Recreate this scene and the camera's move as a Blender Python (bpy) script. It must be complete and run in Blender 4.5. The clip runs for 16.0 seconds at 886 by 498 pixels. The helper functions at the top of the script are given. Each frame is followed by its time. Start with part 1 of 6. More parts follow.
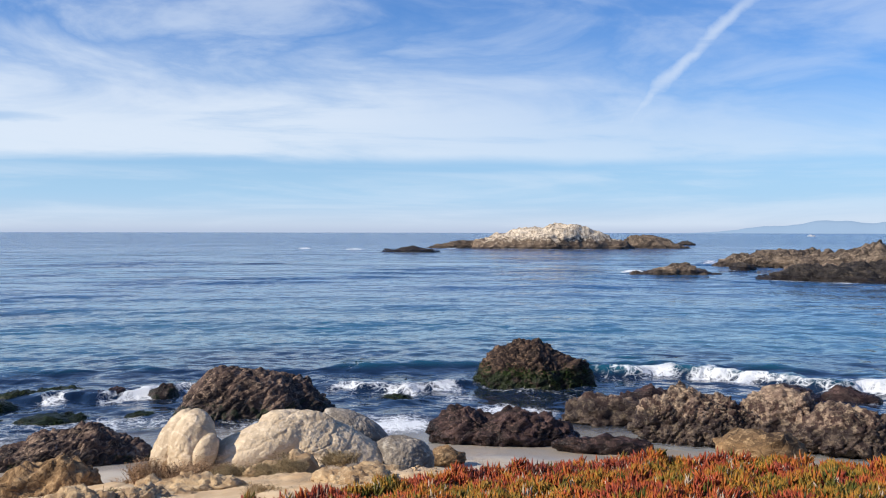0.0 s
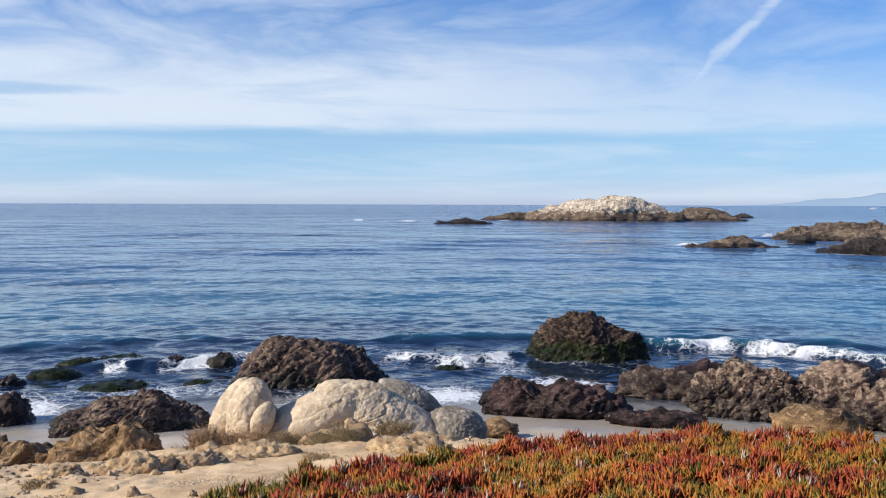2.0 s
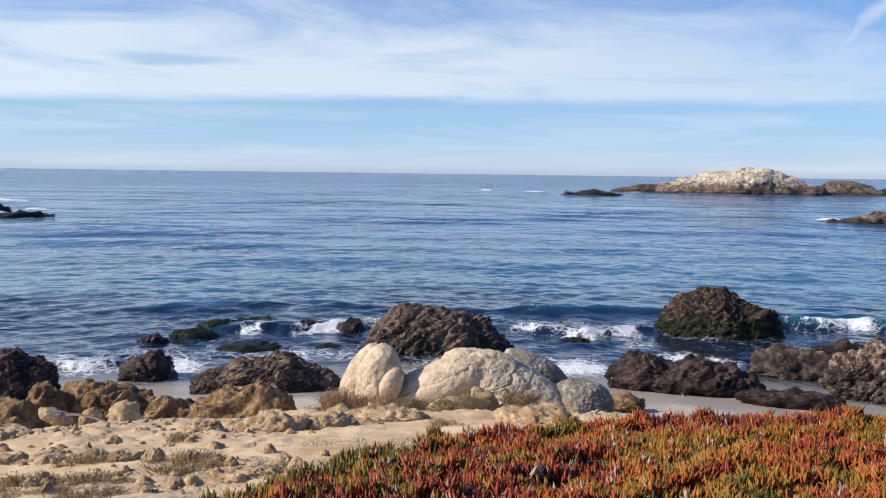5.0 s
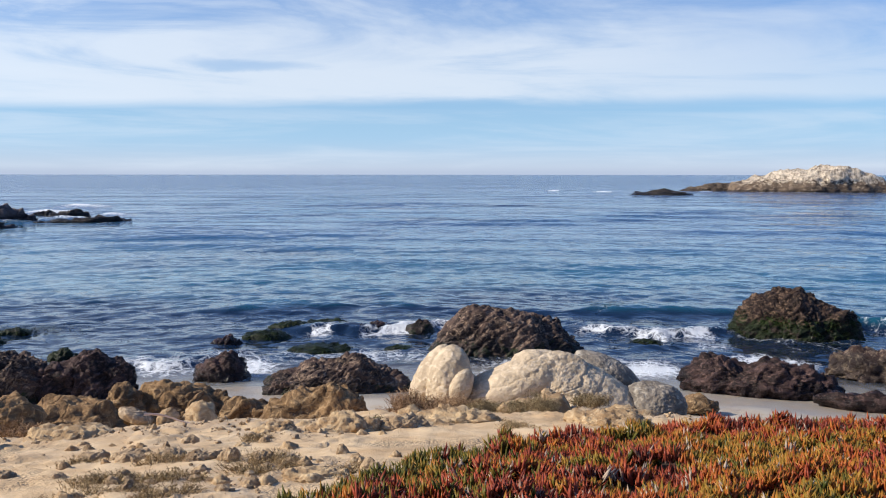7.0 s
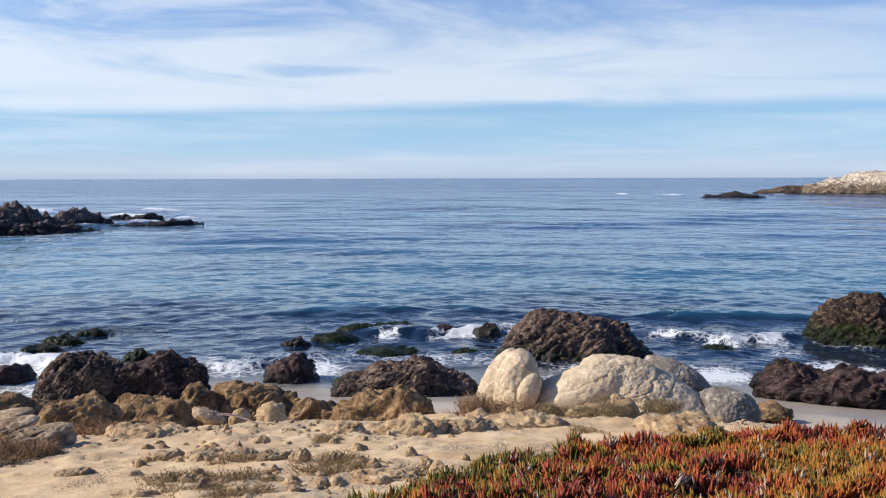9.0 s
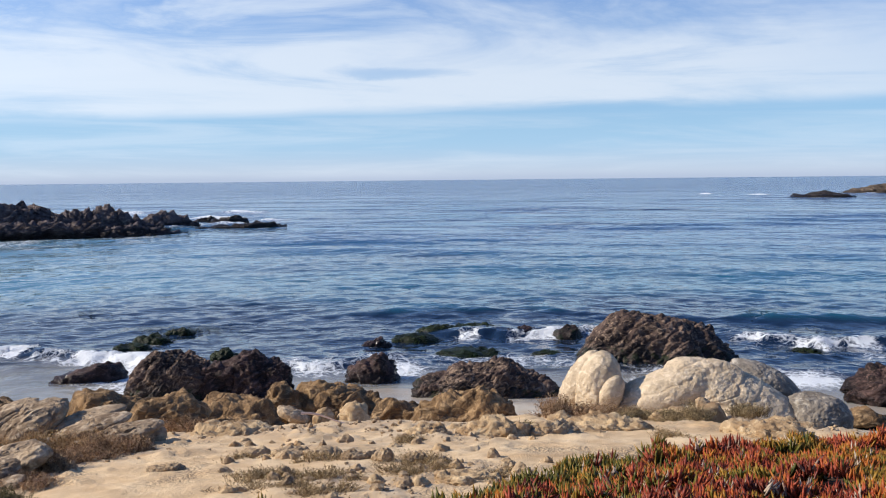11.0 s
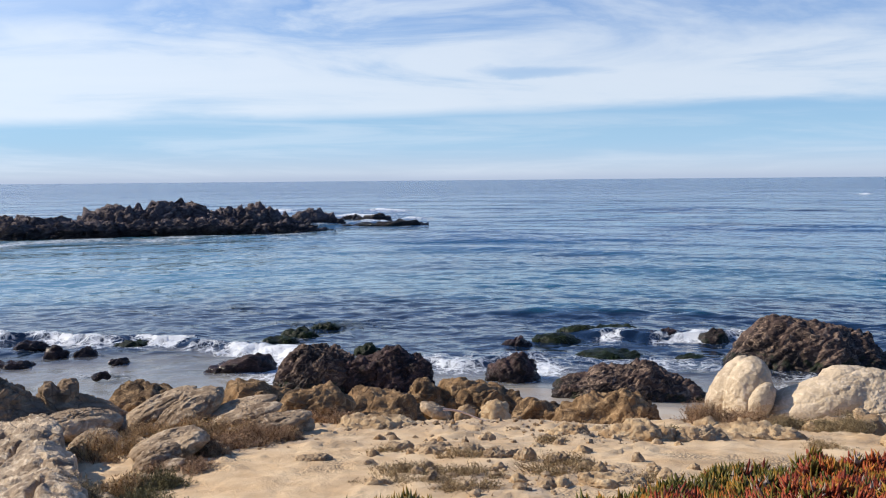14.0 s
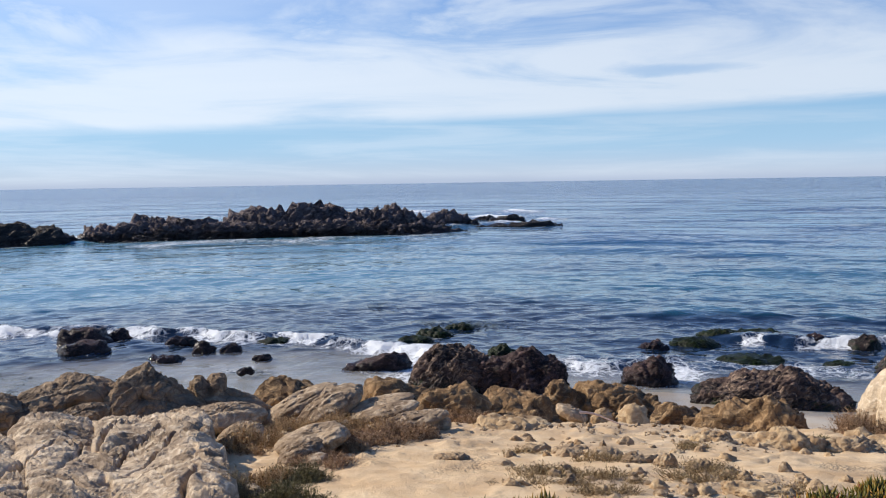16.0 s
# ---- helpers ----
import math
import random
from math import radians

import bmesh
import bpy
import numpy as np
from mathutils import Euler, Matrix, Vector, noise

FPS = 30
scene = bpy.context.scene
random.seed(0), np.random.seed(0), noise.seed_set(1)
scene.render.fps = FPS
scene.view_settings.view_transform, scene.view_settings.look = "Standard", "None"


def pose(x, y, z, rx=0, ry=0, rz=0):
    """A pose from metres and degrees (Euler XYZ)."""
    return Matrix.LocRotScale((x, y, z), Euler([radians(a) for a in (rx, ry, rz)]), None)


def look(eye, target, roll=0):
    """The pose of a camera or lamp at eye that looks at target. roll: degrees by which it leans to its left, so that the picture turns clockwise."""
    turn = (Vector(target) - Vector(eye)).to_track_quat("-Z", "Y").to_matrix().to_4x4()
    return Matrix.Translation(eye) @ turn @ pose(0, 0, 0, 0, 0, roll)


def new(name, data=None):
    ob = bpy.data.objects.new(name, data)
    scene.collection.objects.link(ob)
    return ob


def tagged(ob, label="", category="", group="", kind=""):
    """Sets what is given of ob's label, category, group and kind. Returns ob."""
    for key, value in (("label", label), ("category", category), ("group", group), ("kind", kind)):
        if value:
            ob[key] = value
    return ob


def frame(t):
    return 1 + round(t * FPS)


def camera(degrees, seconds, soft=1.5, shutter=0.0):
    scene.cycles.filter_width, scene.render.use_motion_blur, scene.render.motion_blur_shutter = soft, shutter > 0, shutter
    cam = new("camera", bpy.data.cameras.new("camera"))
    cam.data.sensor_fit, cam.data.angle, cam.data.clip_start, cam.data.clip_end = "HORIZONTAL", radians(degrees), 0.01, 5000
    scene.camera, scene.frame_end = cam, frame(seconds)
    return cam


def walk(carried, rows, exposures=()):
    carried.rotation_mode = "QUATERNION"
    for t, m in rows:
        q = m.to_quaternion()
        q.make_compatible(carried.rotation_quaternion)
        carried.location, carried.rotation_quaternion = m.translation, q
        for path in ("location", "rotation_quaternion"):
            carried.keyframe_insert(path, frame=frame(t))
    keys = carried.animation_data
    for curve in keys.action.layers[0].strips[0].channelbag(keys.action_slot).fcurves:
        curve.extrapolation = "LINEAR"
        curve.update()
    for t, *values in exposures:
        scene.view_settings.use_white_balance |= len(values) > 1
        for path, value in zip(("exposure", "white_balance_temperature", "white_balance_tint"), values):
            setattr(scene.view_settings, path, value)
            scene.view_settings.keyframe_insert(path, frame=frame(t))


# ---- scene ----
cam = camera(49.539, 16.0, soft=1.1)

# seconds, yaw, pitch, roll; the camera is held out a quarter of a metre from the turning point
TURNS = (
    (0, 0.29, -1.04, -0.10), (0.5, 1.22, -1.30, -0.11), (1, 2.06, -1.67, -0.20), (1.5, 2.75, -2.32, -0.27),
    (2, 3.45, -2.72, -0.19), (2.5, 4.35, -3.38, -0.10), (3, 5.34, -3.67, -0.12), (3.5, 6.38, -3.72, -0.13),
    (4, 8.11, -4.27, -0.54), (6.5, 14.04, -4.48, -0.13), (7, 15.04, -4.49, -0.06), (7.5, 16.03, -4.44, 0.10),
    (8, 16.90, -4.41, 0.01), (8.5, 17.99, -4.34, 0.11), (9, 19.01, -4.28, 0.15), (11.5, 24.83, -4.15, 0.61),
    (12, 26.07, -4.10, 0.63), (12.5, 28.12, -3.92, 0.88), (13, 29.44, -3.67, 0.89), (13.5, 30.09, -3.84, 0.93),
    (14, 32.11, -4.16, 0.50), (14.5, 34.40, -4.09, 0.75), (15, 36.15, -3.83, 0.79), (15.5, 37.78, -3.69, 0.93),
    (16, 40.04, -4.01, 0.89),
)


def held(yaw, pitch, roll):
    a = radians(yaw)
    return pose(-0.25 * math.sin(a), 0.25 * math.cos(a), 6.0, 90 + pitch, roll, yaw)


walk(cam, [(t, held(yaw, pitch, roll)) for t, yaw, pitch, roll in TURNS], exposures=((0.0, 0.22), (7.0, 0.20), (12.0, 0.18), (16.0, 0.15)))

# ---- light ----
SUN_BEARING, SUN_HEIGHT = 111.0, 33.0      # degrees to the left of +y, degrees above the horizon
sun_data = bpy.data.lights.new("sun", "SUN")
sun_data.energy, sun_data.angle, sun_data.color = 5.0, radians(0.6), (1.0, 0.90, 0.765)
sun = new("sun", sun_data)
sun_way = Vector((-math.sin(radians(SUN_BEARING)) * math.cos(radians(SUN_HEIGHT)),
                  math.cos(radians(SUN_BEARING)) * math.cos(radians(SUN_HEIGHT)), math.sin(radians(SUN_HEIGHT))))
sun.matrix_world = look(sun_way * 200, (0, 0, 0))


class Nodes:
    """Short ways to wire up a node tree."""

    def __init__(self, tree):
        self.tree = tree
        tree.nodes.clear()

    def add(self, kind, inputs=(), **settings):
        n = self.tree.nodes.new(kind)
        if "operation" in settings:
            n.operation = settings["operation"]
        if "attribute_name" in settings:
            n.attribute_name = settings["attribute_name"]
        if "feature" in settings:
            n.feature = settings["feature"]
        if "interpolation_type" in settings:
            n.interpolation_type = settings["interpolation_type"]
        if "sky_type" in settings:
            n.sky_type = settings["sky_type"]
        if "data_type" in settings:
            n.data_type, n.blend_type = settings["data_type"], settings["blend_type"]
        for key, value in dict(inputs).items():
            self.put(n.inputs[key], value)
        return n

    def put(self, socket, value):
        if isinstance(value, bpy.types.NodeSocket):
            self.tree.links.new(value, socket)
        else:
            socket.default_value = value

    def math(self, op, a, b=0.0, c=0.0, clamp=False):
        n = self.add("ShaderNodeMath", {0: a, 1: b, 2: c}, operation=op)
        n.use_clamp = clamp
        return n.outputs[0]

    def ramp(self, value, lo, hi, to_lo=0.0, to_hi=1.0):
        n = self.add("ShaderNodeMapRange", {0: value, 1: lo, 2: hi, 3: to_lo, 4: to_hi}, interpolation_type="SMOOTHSTEP")
        return n.outputs[0]

    def mix(self, k, a, b, blend="MIX"):
        n = self.add("ShaderNodeMix", data_type="RGBA", blend_type=blend)
        self.put(n.inputs[0], k)
        self.put(n.inputs[6], a)
        self.put(n.inputs[7], b)
        return n.outputs[2]

    def noise(self, where, scale, detail=6.0, rough=0.55, distort=0.0):
        n = self.add("ShaderNodeTexNoise", {"Vector": where, "Scale": scale, "Detail": detail, "Roughness": rough, "Distortion": distort})
        return n.outputs["Fac"]

    def stretch(self, where, sx, sy, sz, turn=(0, 0, 0), shift=(0, 0, 0)):
        n = self.add("ShaderNodeMapping", {"Vector": where, "Scale": (sx, sy, sz), "Rotation": turn, "Location": shift})
        return n.outputs[0]


def rgb(r, g, b):
    return (r, g, b, 1.0)


def build_sky():
    world = bpy.data.worlds.new("world")
    scene.world = world
    world.use_nodes = True
    n = Nodes(world.node_tree)
    sky = n.add("ShaderNodeTexSky", sky_type="NISHITA")
    sky.sun_disc = False
    sky.sun_elevation, sky.sun_rotation = radians(SUN_HEIGHT), radians(-SUN_BEARING)
    sky.altitude, sky.air_density, sky.dust_density, sky.ozone_density = 0, 1.0, 0.6, 1.6
    where = n.add("ShaderNodeTexCoord").outputs["Generated"]
    parts = n.add("ShaderNodeSeparateXYZ", {0: where})
    x, y, z = parts.outputs
    up = n.math("MULTIPLY", n.math("ARCSINE", z), 57.2958 / 0.9768)
    round_ = n.math("MULTIPLY_ADD", n.math("ARCTAN2", n.math("MULTIPLY", x, -1.0), y), 57.2958 / 0.9768, -0.407)
    flat = n.add("ShaderNodeCombineXYZ", {0: round_, 1: up, 2: 0.0}).outputs[0]
    # slow wander of the cloud edges
    wander = n.math("SUBTRACT", n.noise(n.stretch(flat, 0.06, 0.10, 1), 1.0, 3.0), 0.5)
    v = n.math("MULTIPLY_ADD", wander, 2.2, up)
    fine = n.noise(n.stretch(flat, 0.06, 0.42, 1, (0, 0, radians(-4))), 1.0, 9.0, 0.6, 0.5)
    puffs = n.noise(n.stretch(flat, 0.085, 0.26, 1, (0, 0, radians(-8))), 1.0, 7.0, 0.58, 0.5)
    streaks = n.noise(n.stretch(flat, 0.055, 0.62, 1, (0, 0, radians(1.0))), 1.0, 8.0, 0.6, 0.5)
    # the main bank, dense at its sharp lower edge and torn at the top; it sinks a little towards the sun
    sunk = n.math("MULTIPLY", n.math("MAXIMUM", n.math("SUBTRACT", round_, 22.0), 0.0), 0.026)
    level = n.math("ADD", up, sunk)
    low_edge = n.ramp(n.math("MULTIPLY_ADD", wander, 0.9, n.math("MULTIPLY_ADD", n.math("SUBTRACT", fine, 0.5), 0.9, level)), 3.85, 4.75)
    thins = n.math("MULTIPLY", n.math("MAXIMUM", n.math("SUBTRACT", -6.0, round_), 0.0), 0.17)
    top_edge = n.ramp(n.math("MULTIPLY_ADD", n.math("SUBTRACT", puffs, 0.5), 10.0, n.math("ADD", v, thins)), 12.5, 6.4)
    bank = n.math("MULTIPLY", n.math("MULTIPLY", low_edge, top_edge), n.ramp(fine, 0.22, 0.52, 0.35, 1.0))
    thin_right = n.ramp(round_, -18.0, 14.0, 0.58, 1.0)
    bank = n.math("MULTIPLY", bank, thin_right)
    # thin veils above
    veil = n.math("MULTIPLY", n.ramp(puffs, 0.40, 0.70), n.ramp(up, 6.0, 9.0))
    sheet = n.math("MULTIPLY", n.ramp(round_, 18.0, 62.0, 0.0, 0.55), n.math("MULTIPLY", n.ramp(up, 6.0, 9.0), n.ramp(fine, 0.2, 0.6, 0.5, 1.0)))
    veil = n.math("MAXIMUM", veil, sheet)
    veil = n.math("MULTIPLY", veil, n.ramp(up, 34.0, 17.0, 0.12, 1.0))
    veil = n.math("MULTIPLY", veil, n.ramp(round_, -12.0, 45.0, 0.40, 0.9))
    # thin level streaks between the bank and the haze
    low = n.math("MULTIPLY", n.ramp(streaks, 0.40, 0.64), n.ramp(up, 4.4, 3.2))
    low = n.math("MULTIPLY", low, 0.42)
    # a vapour trail, bending to the right as it climbs
    bent = n.math("MULTIPLY_ADD", n.math("SUBTRACT", n.noise(n.stretch(flat, 0.30, 0.30, 1), 1.0, 6.0, 0.6), 0.5), 2.1, round_)
    climb = n.math("SUBTRACT", up, 6.3)
    lean = n.math("MULTIPLY", climb, n.math("MULTIPLY_ADD", climb, 0.045, 0.68))
    line = n.math("ADD", n.math("ADD", bent, 11.3), lean)
    trail = n.ramp(n.math("ABSOLUTE", line), n.ramp(puffs, 0.3, 0.7, 0.6, 1.25), 0.0)
    trail = n.math("MULTIPLY", trail, n.math("MULTIPLY", n.ramp(up, 5.6, 6.3), n.ramp(up, 16.5, 11.5)))
    trail = n.math("MULTIPLY", trail, n.ramp(fine, 0.25, 0.55, 0.25, 0.66))
    thick = n.math("MAXIMUM", n.math("MAXIMUM", bank, veil), n.math("MAXIMUM", low, trail))
    # one clear lens in the bank
    lens_x = n.math("DIVIDE", n.math("SUBTRACT", n.math("MULTIPLY_ADD", n.math("SUBTRACT", fine, 0.5), 11.0, round_), 27.0), 3.8)
    lens_y = n.math("DIVIDE", n.math("SUBTRACT", n.math("MULTIPLY_ADD", n.math("SUBTRACT", puffs, 0.5), 2.6, up), 6.5), 0.45)
    lens = n.ramp(n.math("ADD", n.math("MULTIPLY", lens_x, lens_x), n.math("MULTIPLY", lens_y, lens_y)), 1.7, 0.0)
    thick = n.math("MULTIPLY", thick, n.math("MULTIPLY_ADD", lens, -0.5, 1.0))
    thick = n.math("MULTIPLY", thick, 0.88, clamp=True)
    clear = n.mix(1.0, sky.outputs[0], rgb(0.56, 0.90, 1.44), "MULTIPLY")
    haze = n.ramp(up, 8.5, 0.0)
    base = n.mix(n.math("MULTIPLY", haze, 0.85), clear, n.mix(n.ramp(up, 2.4, 0.0), rgb(4.6, 7.0, 9.7), rgb(6.4, 7.3, 8.9)))
    cloud = n.mix(fine, rgb(6.9, 8.0, 9.4), rgb(8.2, 8.9, 9.9))
    bright = n.ramp(round_, 20.0, 65.0, 1.0, 1.12)
    cloud = n.mix(1.0, cloud, n.add("ShaderNodeCombineColor", {0: bright, 1: bright, 2: bright}).outputs[0], "MULTIPLY")
    colour = n.mix(thick, base, cloud)
    colour = n.mix(n.ramp(up, 0.55, -0.1, 0.0, 0.8), colour, rgb(4.7, 5.6, 7.4))
    back = n.add("ShaderNodeBackground", {"Color": colour, "Strength": 0.086})
    out = n.add("ShaderNodeOutputWorld")
    n.put(out.inputs[0], back.outputs[0])


build_sky()

# ---- materials ----
def surface(name, build):
    """A material whose build(n, where, height) returns colour, roughness and relief."""
    m = bpy.data.materials.new(name)
    m.use_nodes = True
    n = Nodes(m.node_tree)
    where = n.add("ShaderNodeNewGeometry").outputs["Position"]
    up = n.add("ShaderNodeSeparateXYZ", {0: where}).outputs[2]
    made = build(n, where, up)
    shader = n.add("ShaderNodeBsdfPrincipled", {"Base Color": made["colour"], "Roughness": made.get("rough", 0.8),
                                                "Specular IOR Level": made.get("gloss", 0.3)})
    if "relief" in made:
        bump = n.add("ShaderNodeBump", {"Height": made["relief"], "Strength": made.get("strength", 0.6), "Distance": made.get("depth", 0.03)})
        n.put(shader.inputs["Normal"], bump.outputs[0])
    out = n.add("ShaderNodeOutputMaterial")
    n.put(out.inputs[0], shader.outputs[0])
    return m


def crack_net(n, where, scale, wide=0.05):
    v = n.add("ShaderNodeTexVoronoi", {"Vector": where, "Scale": scale}, feature="DISTANCE_TO_EDGE")
    return n.ramp(v.outputs["Distance"], 0.0, wide)


def pits(n, where, scale):
    v = n.add("ShaderNodeTexVoronoi", {"Vector": where, "Scale": scale})
    return v.outputs["Distance"]


def rock_surface(name, dark, mid, light, size=1.0, wet=None, growth=None, cracks=0.5, depth=0.04, crust=None, crust_from=None, rough=0.85, strength=0.8):
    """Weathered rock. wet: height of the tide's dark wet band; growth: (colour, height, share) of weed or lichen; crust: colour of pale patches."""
    def build(n, where, up):
        turned = n.stretch(where, 1 / size, 1 / size, 1 / size)
        big = n.noise(turned, 0.9, 5, 0.6, 0.5)
        grain = n.noise(turned, 9.0, 8, 0.65)
        tiny = n.noise(turned, 42.0, 4, 0.7)
        swirl = n.noise(n.stretch(turned, 1.0, 1.0, 1.5, (0.9, 0.5, 0.2)), 3.2, 7, 0.6, 1.2)
        colour = n.mix(n.ramp(big, 0.36, 0.66), dark, mid)
        colour = n.mix(n.ramp(swirl, 0.46, 0.72), colour, light)
        colour = n.mix(n.math("MULTIPLY", n.ramp(grain, 0.55, 0.75), 0.5), colour, dark)
        colour = n.mix(n.math("MULTIPLY", n.ramp(tiny, 0.5, 0.75), 0.35), colour, light)
        if crust and crust_from is not None:
            line = n.math("MULTIPLY_ADD", n.math("SUBTRACT", swirl, 0.5), 9.0, up)
            patch = n.math("MULTIPLY", n.ramp(line, crust_from - 0.8, crust_from + 0.8), n.ramp(n.noise(n.stretch(turned, 1, 1, 0.25), 5.0, 6, 0.7), 0.38, 0.6, 0.15, 0.95))
            colour = n.mix(patch, colour, crust)
        elif crust:
            patch = n.math("MULTIPLY", n.ramp(n.noise(turned, 2.1, 8, 0.72, 0.4), 0.46, 0.66), 0.6)
            colour = n.mix(patch, colour, crust)
        net = crack_net(n, n.stretch(turned, 1.0, 1.0, 1.5, (0.3, 0.4, 0.0)), 1.9, 0.06)
        line = n.ramp(net, 0.0, 0.6, 0.45, 1.0)
        if cracks:
            colour = n.mix(n.math("MULTIPLY", n.math("SUBTRACT", 1.0, line), cracks), colour, dark)
        gloss_rough = rough
        if growth:
            tint, top, share = growth
            edge = n.math("MULTIPLY_ADD", n.math("SUBTRACT", swirl, 0.5), 1.2 * size, up)
            cover = n.math("MULTIPLY", n.ramp(edge, top, top - 0.35 * size), n.ramp(n.noise(turned, 3.0, 6, 0.6), 0.62 - share * 0.4, 0.72 - share * 0.4))
            colour = n.mix(cover, colour, tint)
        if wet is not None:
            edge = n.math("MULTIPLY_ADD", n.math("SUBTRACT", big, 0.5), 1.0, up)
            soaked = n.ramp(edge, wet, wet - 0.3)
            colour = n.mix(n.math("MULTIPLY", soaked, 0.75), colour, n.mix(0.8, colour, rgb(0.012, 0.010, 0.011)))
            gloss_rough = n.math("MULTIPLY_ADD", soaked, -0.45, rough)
        relief = n.math("ADD", n.math("MULTIPLY", grain, 0.7), n.math("MULTIPLY", tiny, 0.25))
        relief = n.math("ADD", relief, n.math("MULTIPLY", swirl, 0.6))
        relief = n.math("ADD", relief, n.math("MULTIPLY", net, 0.35 * cracks))
        relief = n.math("ADD", relief, n.math("MULTIPLY", pits(n, turned, 16.0), 0.35))
        return dict(colour=colour, rough=gloss_rough, relief=relief, depth=depth * size, strength=strength, gloss=0.16)
    return surface(name, build)


MATS = {
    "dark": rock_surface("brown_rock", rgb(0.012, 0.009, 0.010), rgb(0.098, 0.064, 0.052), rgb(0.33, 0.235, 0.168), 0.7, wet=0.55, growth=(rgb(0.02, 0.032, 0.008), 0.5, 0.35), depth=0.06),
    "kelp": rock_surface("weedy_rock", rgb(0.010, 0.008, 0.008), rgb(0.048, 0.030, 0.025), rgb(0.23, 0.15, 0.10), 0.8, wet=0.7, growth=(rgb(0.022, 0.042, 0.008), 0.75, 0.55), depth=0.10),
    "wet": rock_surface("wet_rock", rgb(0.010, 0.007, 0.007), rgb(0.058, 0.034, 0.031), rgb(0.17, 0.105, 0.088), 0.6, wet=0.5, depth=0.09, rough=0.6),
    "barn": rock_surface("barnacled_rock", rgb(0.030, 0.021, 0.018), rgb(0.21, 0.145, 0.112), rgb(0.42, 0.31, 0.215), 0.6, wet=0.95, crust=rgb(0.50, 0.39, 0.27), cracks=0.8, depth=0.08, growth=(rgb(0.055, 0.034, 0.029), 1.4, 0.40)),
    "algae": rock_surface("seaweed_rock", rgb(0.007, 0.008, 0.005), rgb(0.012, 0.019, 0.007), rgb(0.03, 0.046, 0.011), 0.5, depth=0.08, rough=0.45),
    "white": rock_surface("pale_granite", rgb(0.38, 0.295, 0.20), rgb(0.60, 0.48, 0.335), rgb(0.70, 0.58, 0.425), 0.5, cracks=0.15, depth=0.035),
    "grey": rock_surface("grey_granite", rgb(0.13, 0.11, 0.09), rgb(0.29, 0.25, 0.205), rgb(0.46, 0.41, 0.335), 0.5, cracks=0.2, depth=0.04),
    "sand": rock_surface("sandy_rock", rgb(0.28, 0.18, 0.095), rgb(0.46, 0.33, 0.19), rgb(0.56, 0.43, 0.27), 0.4, cracks=0.25, depth=0.04),
    "tan": rock_surface("tan_stone", rgb(0.20, 0.135, 0.08), rgb(0.42, 0.30, 0.18), rgb(0.54, 0.415, 0.265), 0.35, cracks=0.3, depth=0.04),
    "ochre": rock_surface("ochre_rock", rgb(0.055, 0.034, 0.020), rgb(0.255, 0.155, 0.076), rgb(0.43, 0.29, 0.155), 0.6, cracks=0.7, depth=0.07),
    "ochre2": rock_surface("brown_crag", rgb(0.085, 0.060, 0.042), rgb(0.28, 0.193, 0.12), rgb(0.43, 0.32, 0.205), 0.6, cracks=0.7, depth=0.07),
    "slab": rock_surface("slab_granite", rgb(0.15, 0.10, 0.062), rgb(0.40, 0.295, 0.19), rgb(0.56, 0.44, 0.305), 0.5, cracks=0.4, depth=0.05),
    "strata": rock_surface("fissured_granite", rgb(0.22, 0.155, 0.10), rgb(0.54, 0.42, 0.29), rgb(0.68, 0.56, 0.41), 0.45, cracks=0.25, depth=0.06, growth=(rgb(0.10, 0.12, 0.03), 3.6, 0.1)),
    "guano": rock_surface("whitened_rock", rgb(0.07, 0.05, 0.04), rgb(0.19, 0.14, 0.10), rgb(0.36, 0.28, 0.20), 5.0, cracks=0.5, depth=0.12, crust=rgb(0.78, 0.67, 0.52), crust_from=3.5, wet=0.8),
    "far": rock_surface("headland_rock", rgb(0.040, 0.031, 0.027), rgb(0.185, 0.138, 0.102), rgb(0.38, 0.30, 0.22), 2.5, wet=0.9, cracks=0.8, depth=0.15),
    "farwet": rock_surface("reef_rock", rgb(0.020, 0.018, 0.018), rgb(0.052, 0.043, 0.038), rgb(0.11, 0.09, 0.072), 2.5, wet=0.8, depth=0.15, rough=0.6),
    # island tones are lifted to put pale distance haze into the rock
    "isle": rock_surface("hazed_island_rock", rgb(0.085, 0.070, 0.075), rgb(0.165, 0.134, 0.132), rgb(0.27, 0.222, 0.205), 2.5, wet=0.9, cracks=0.8, depth=0.15),
}


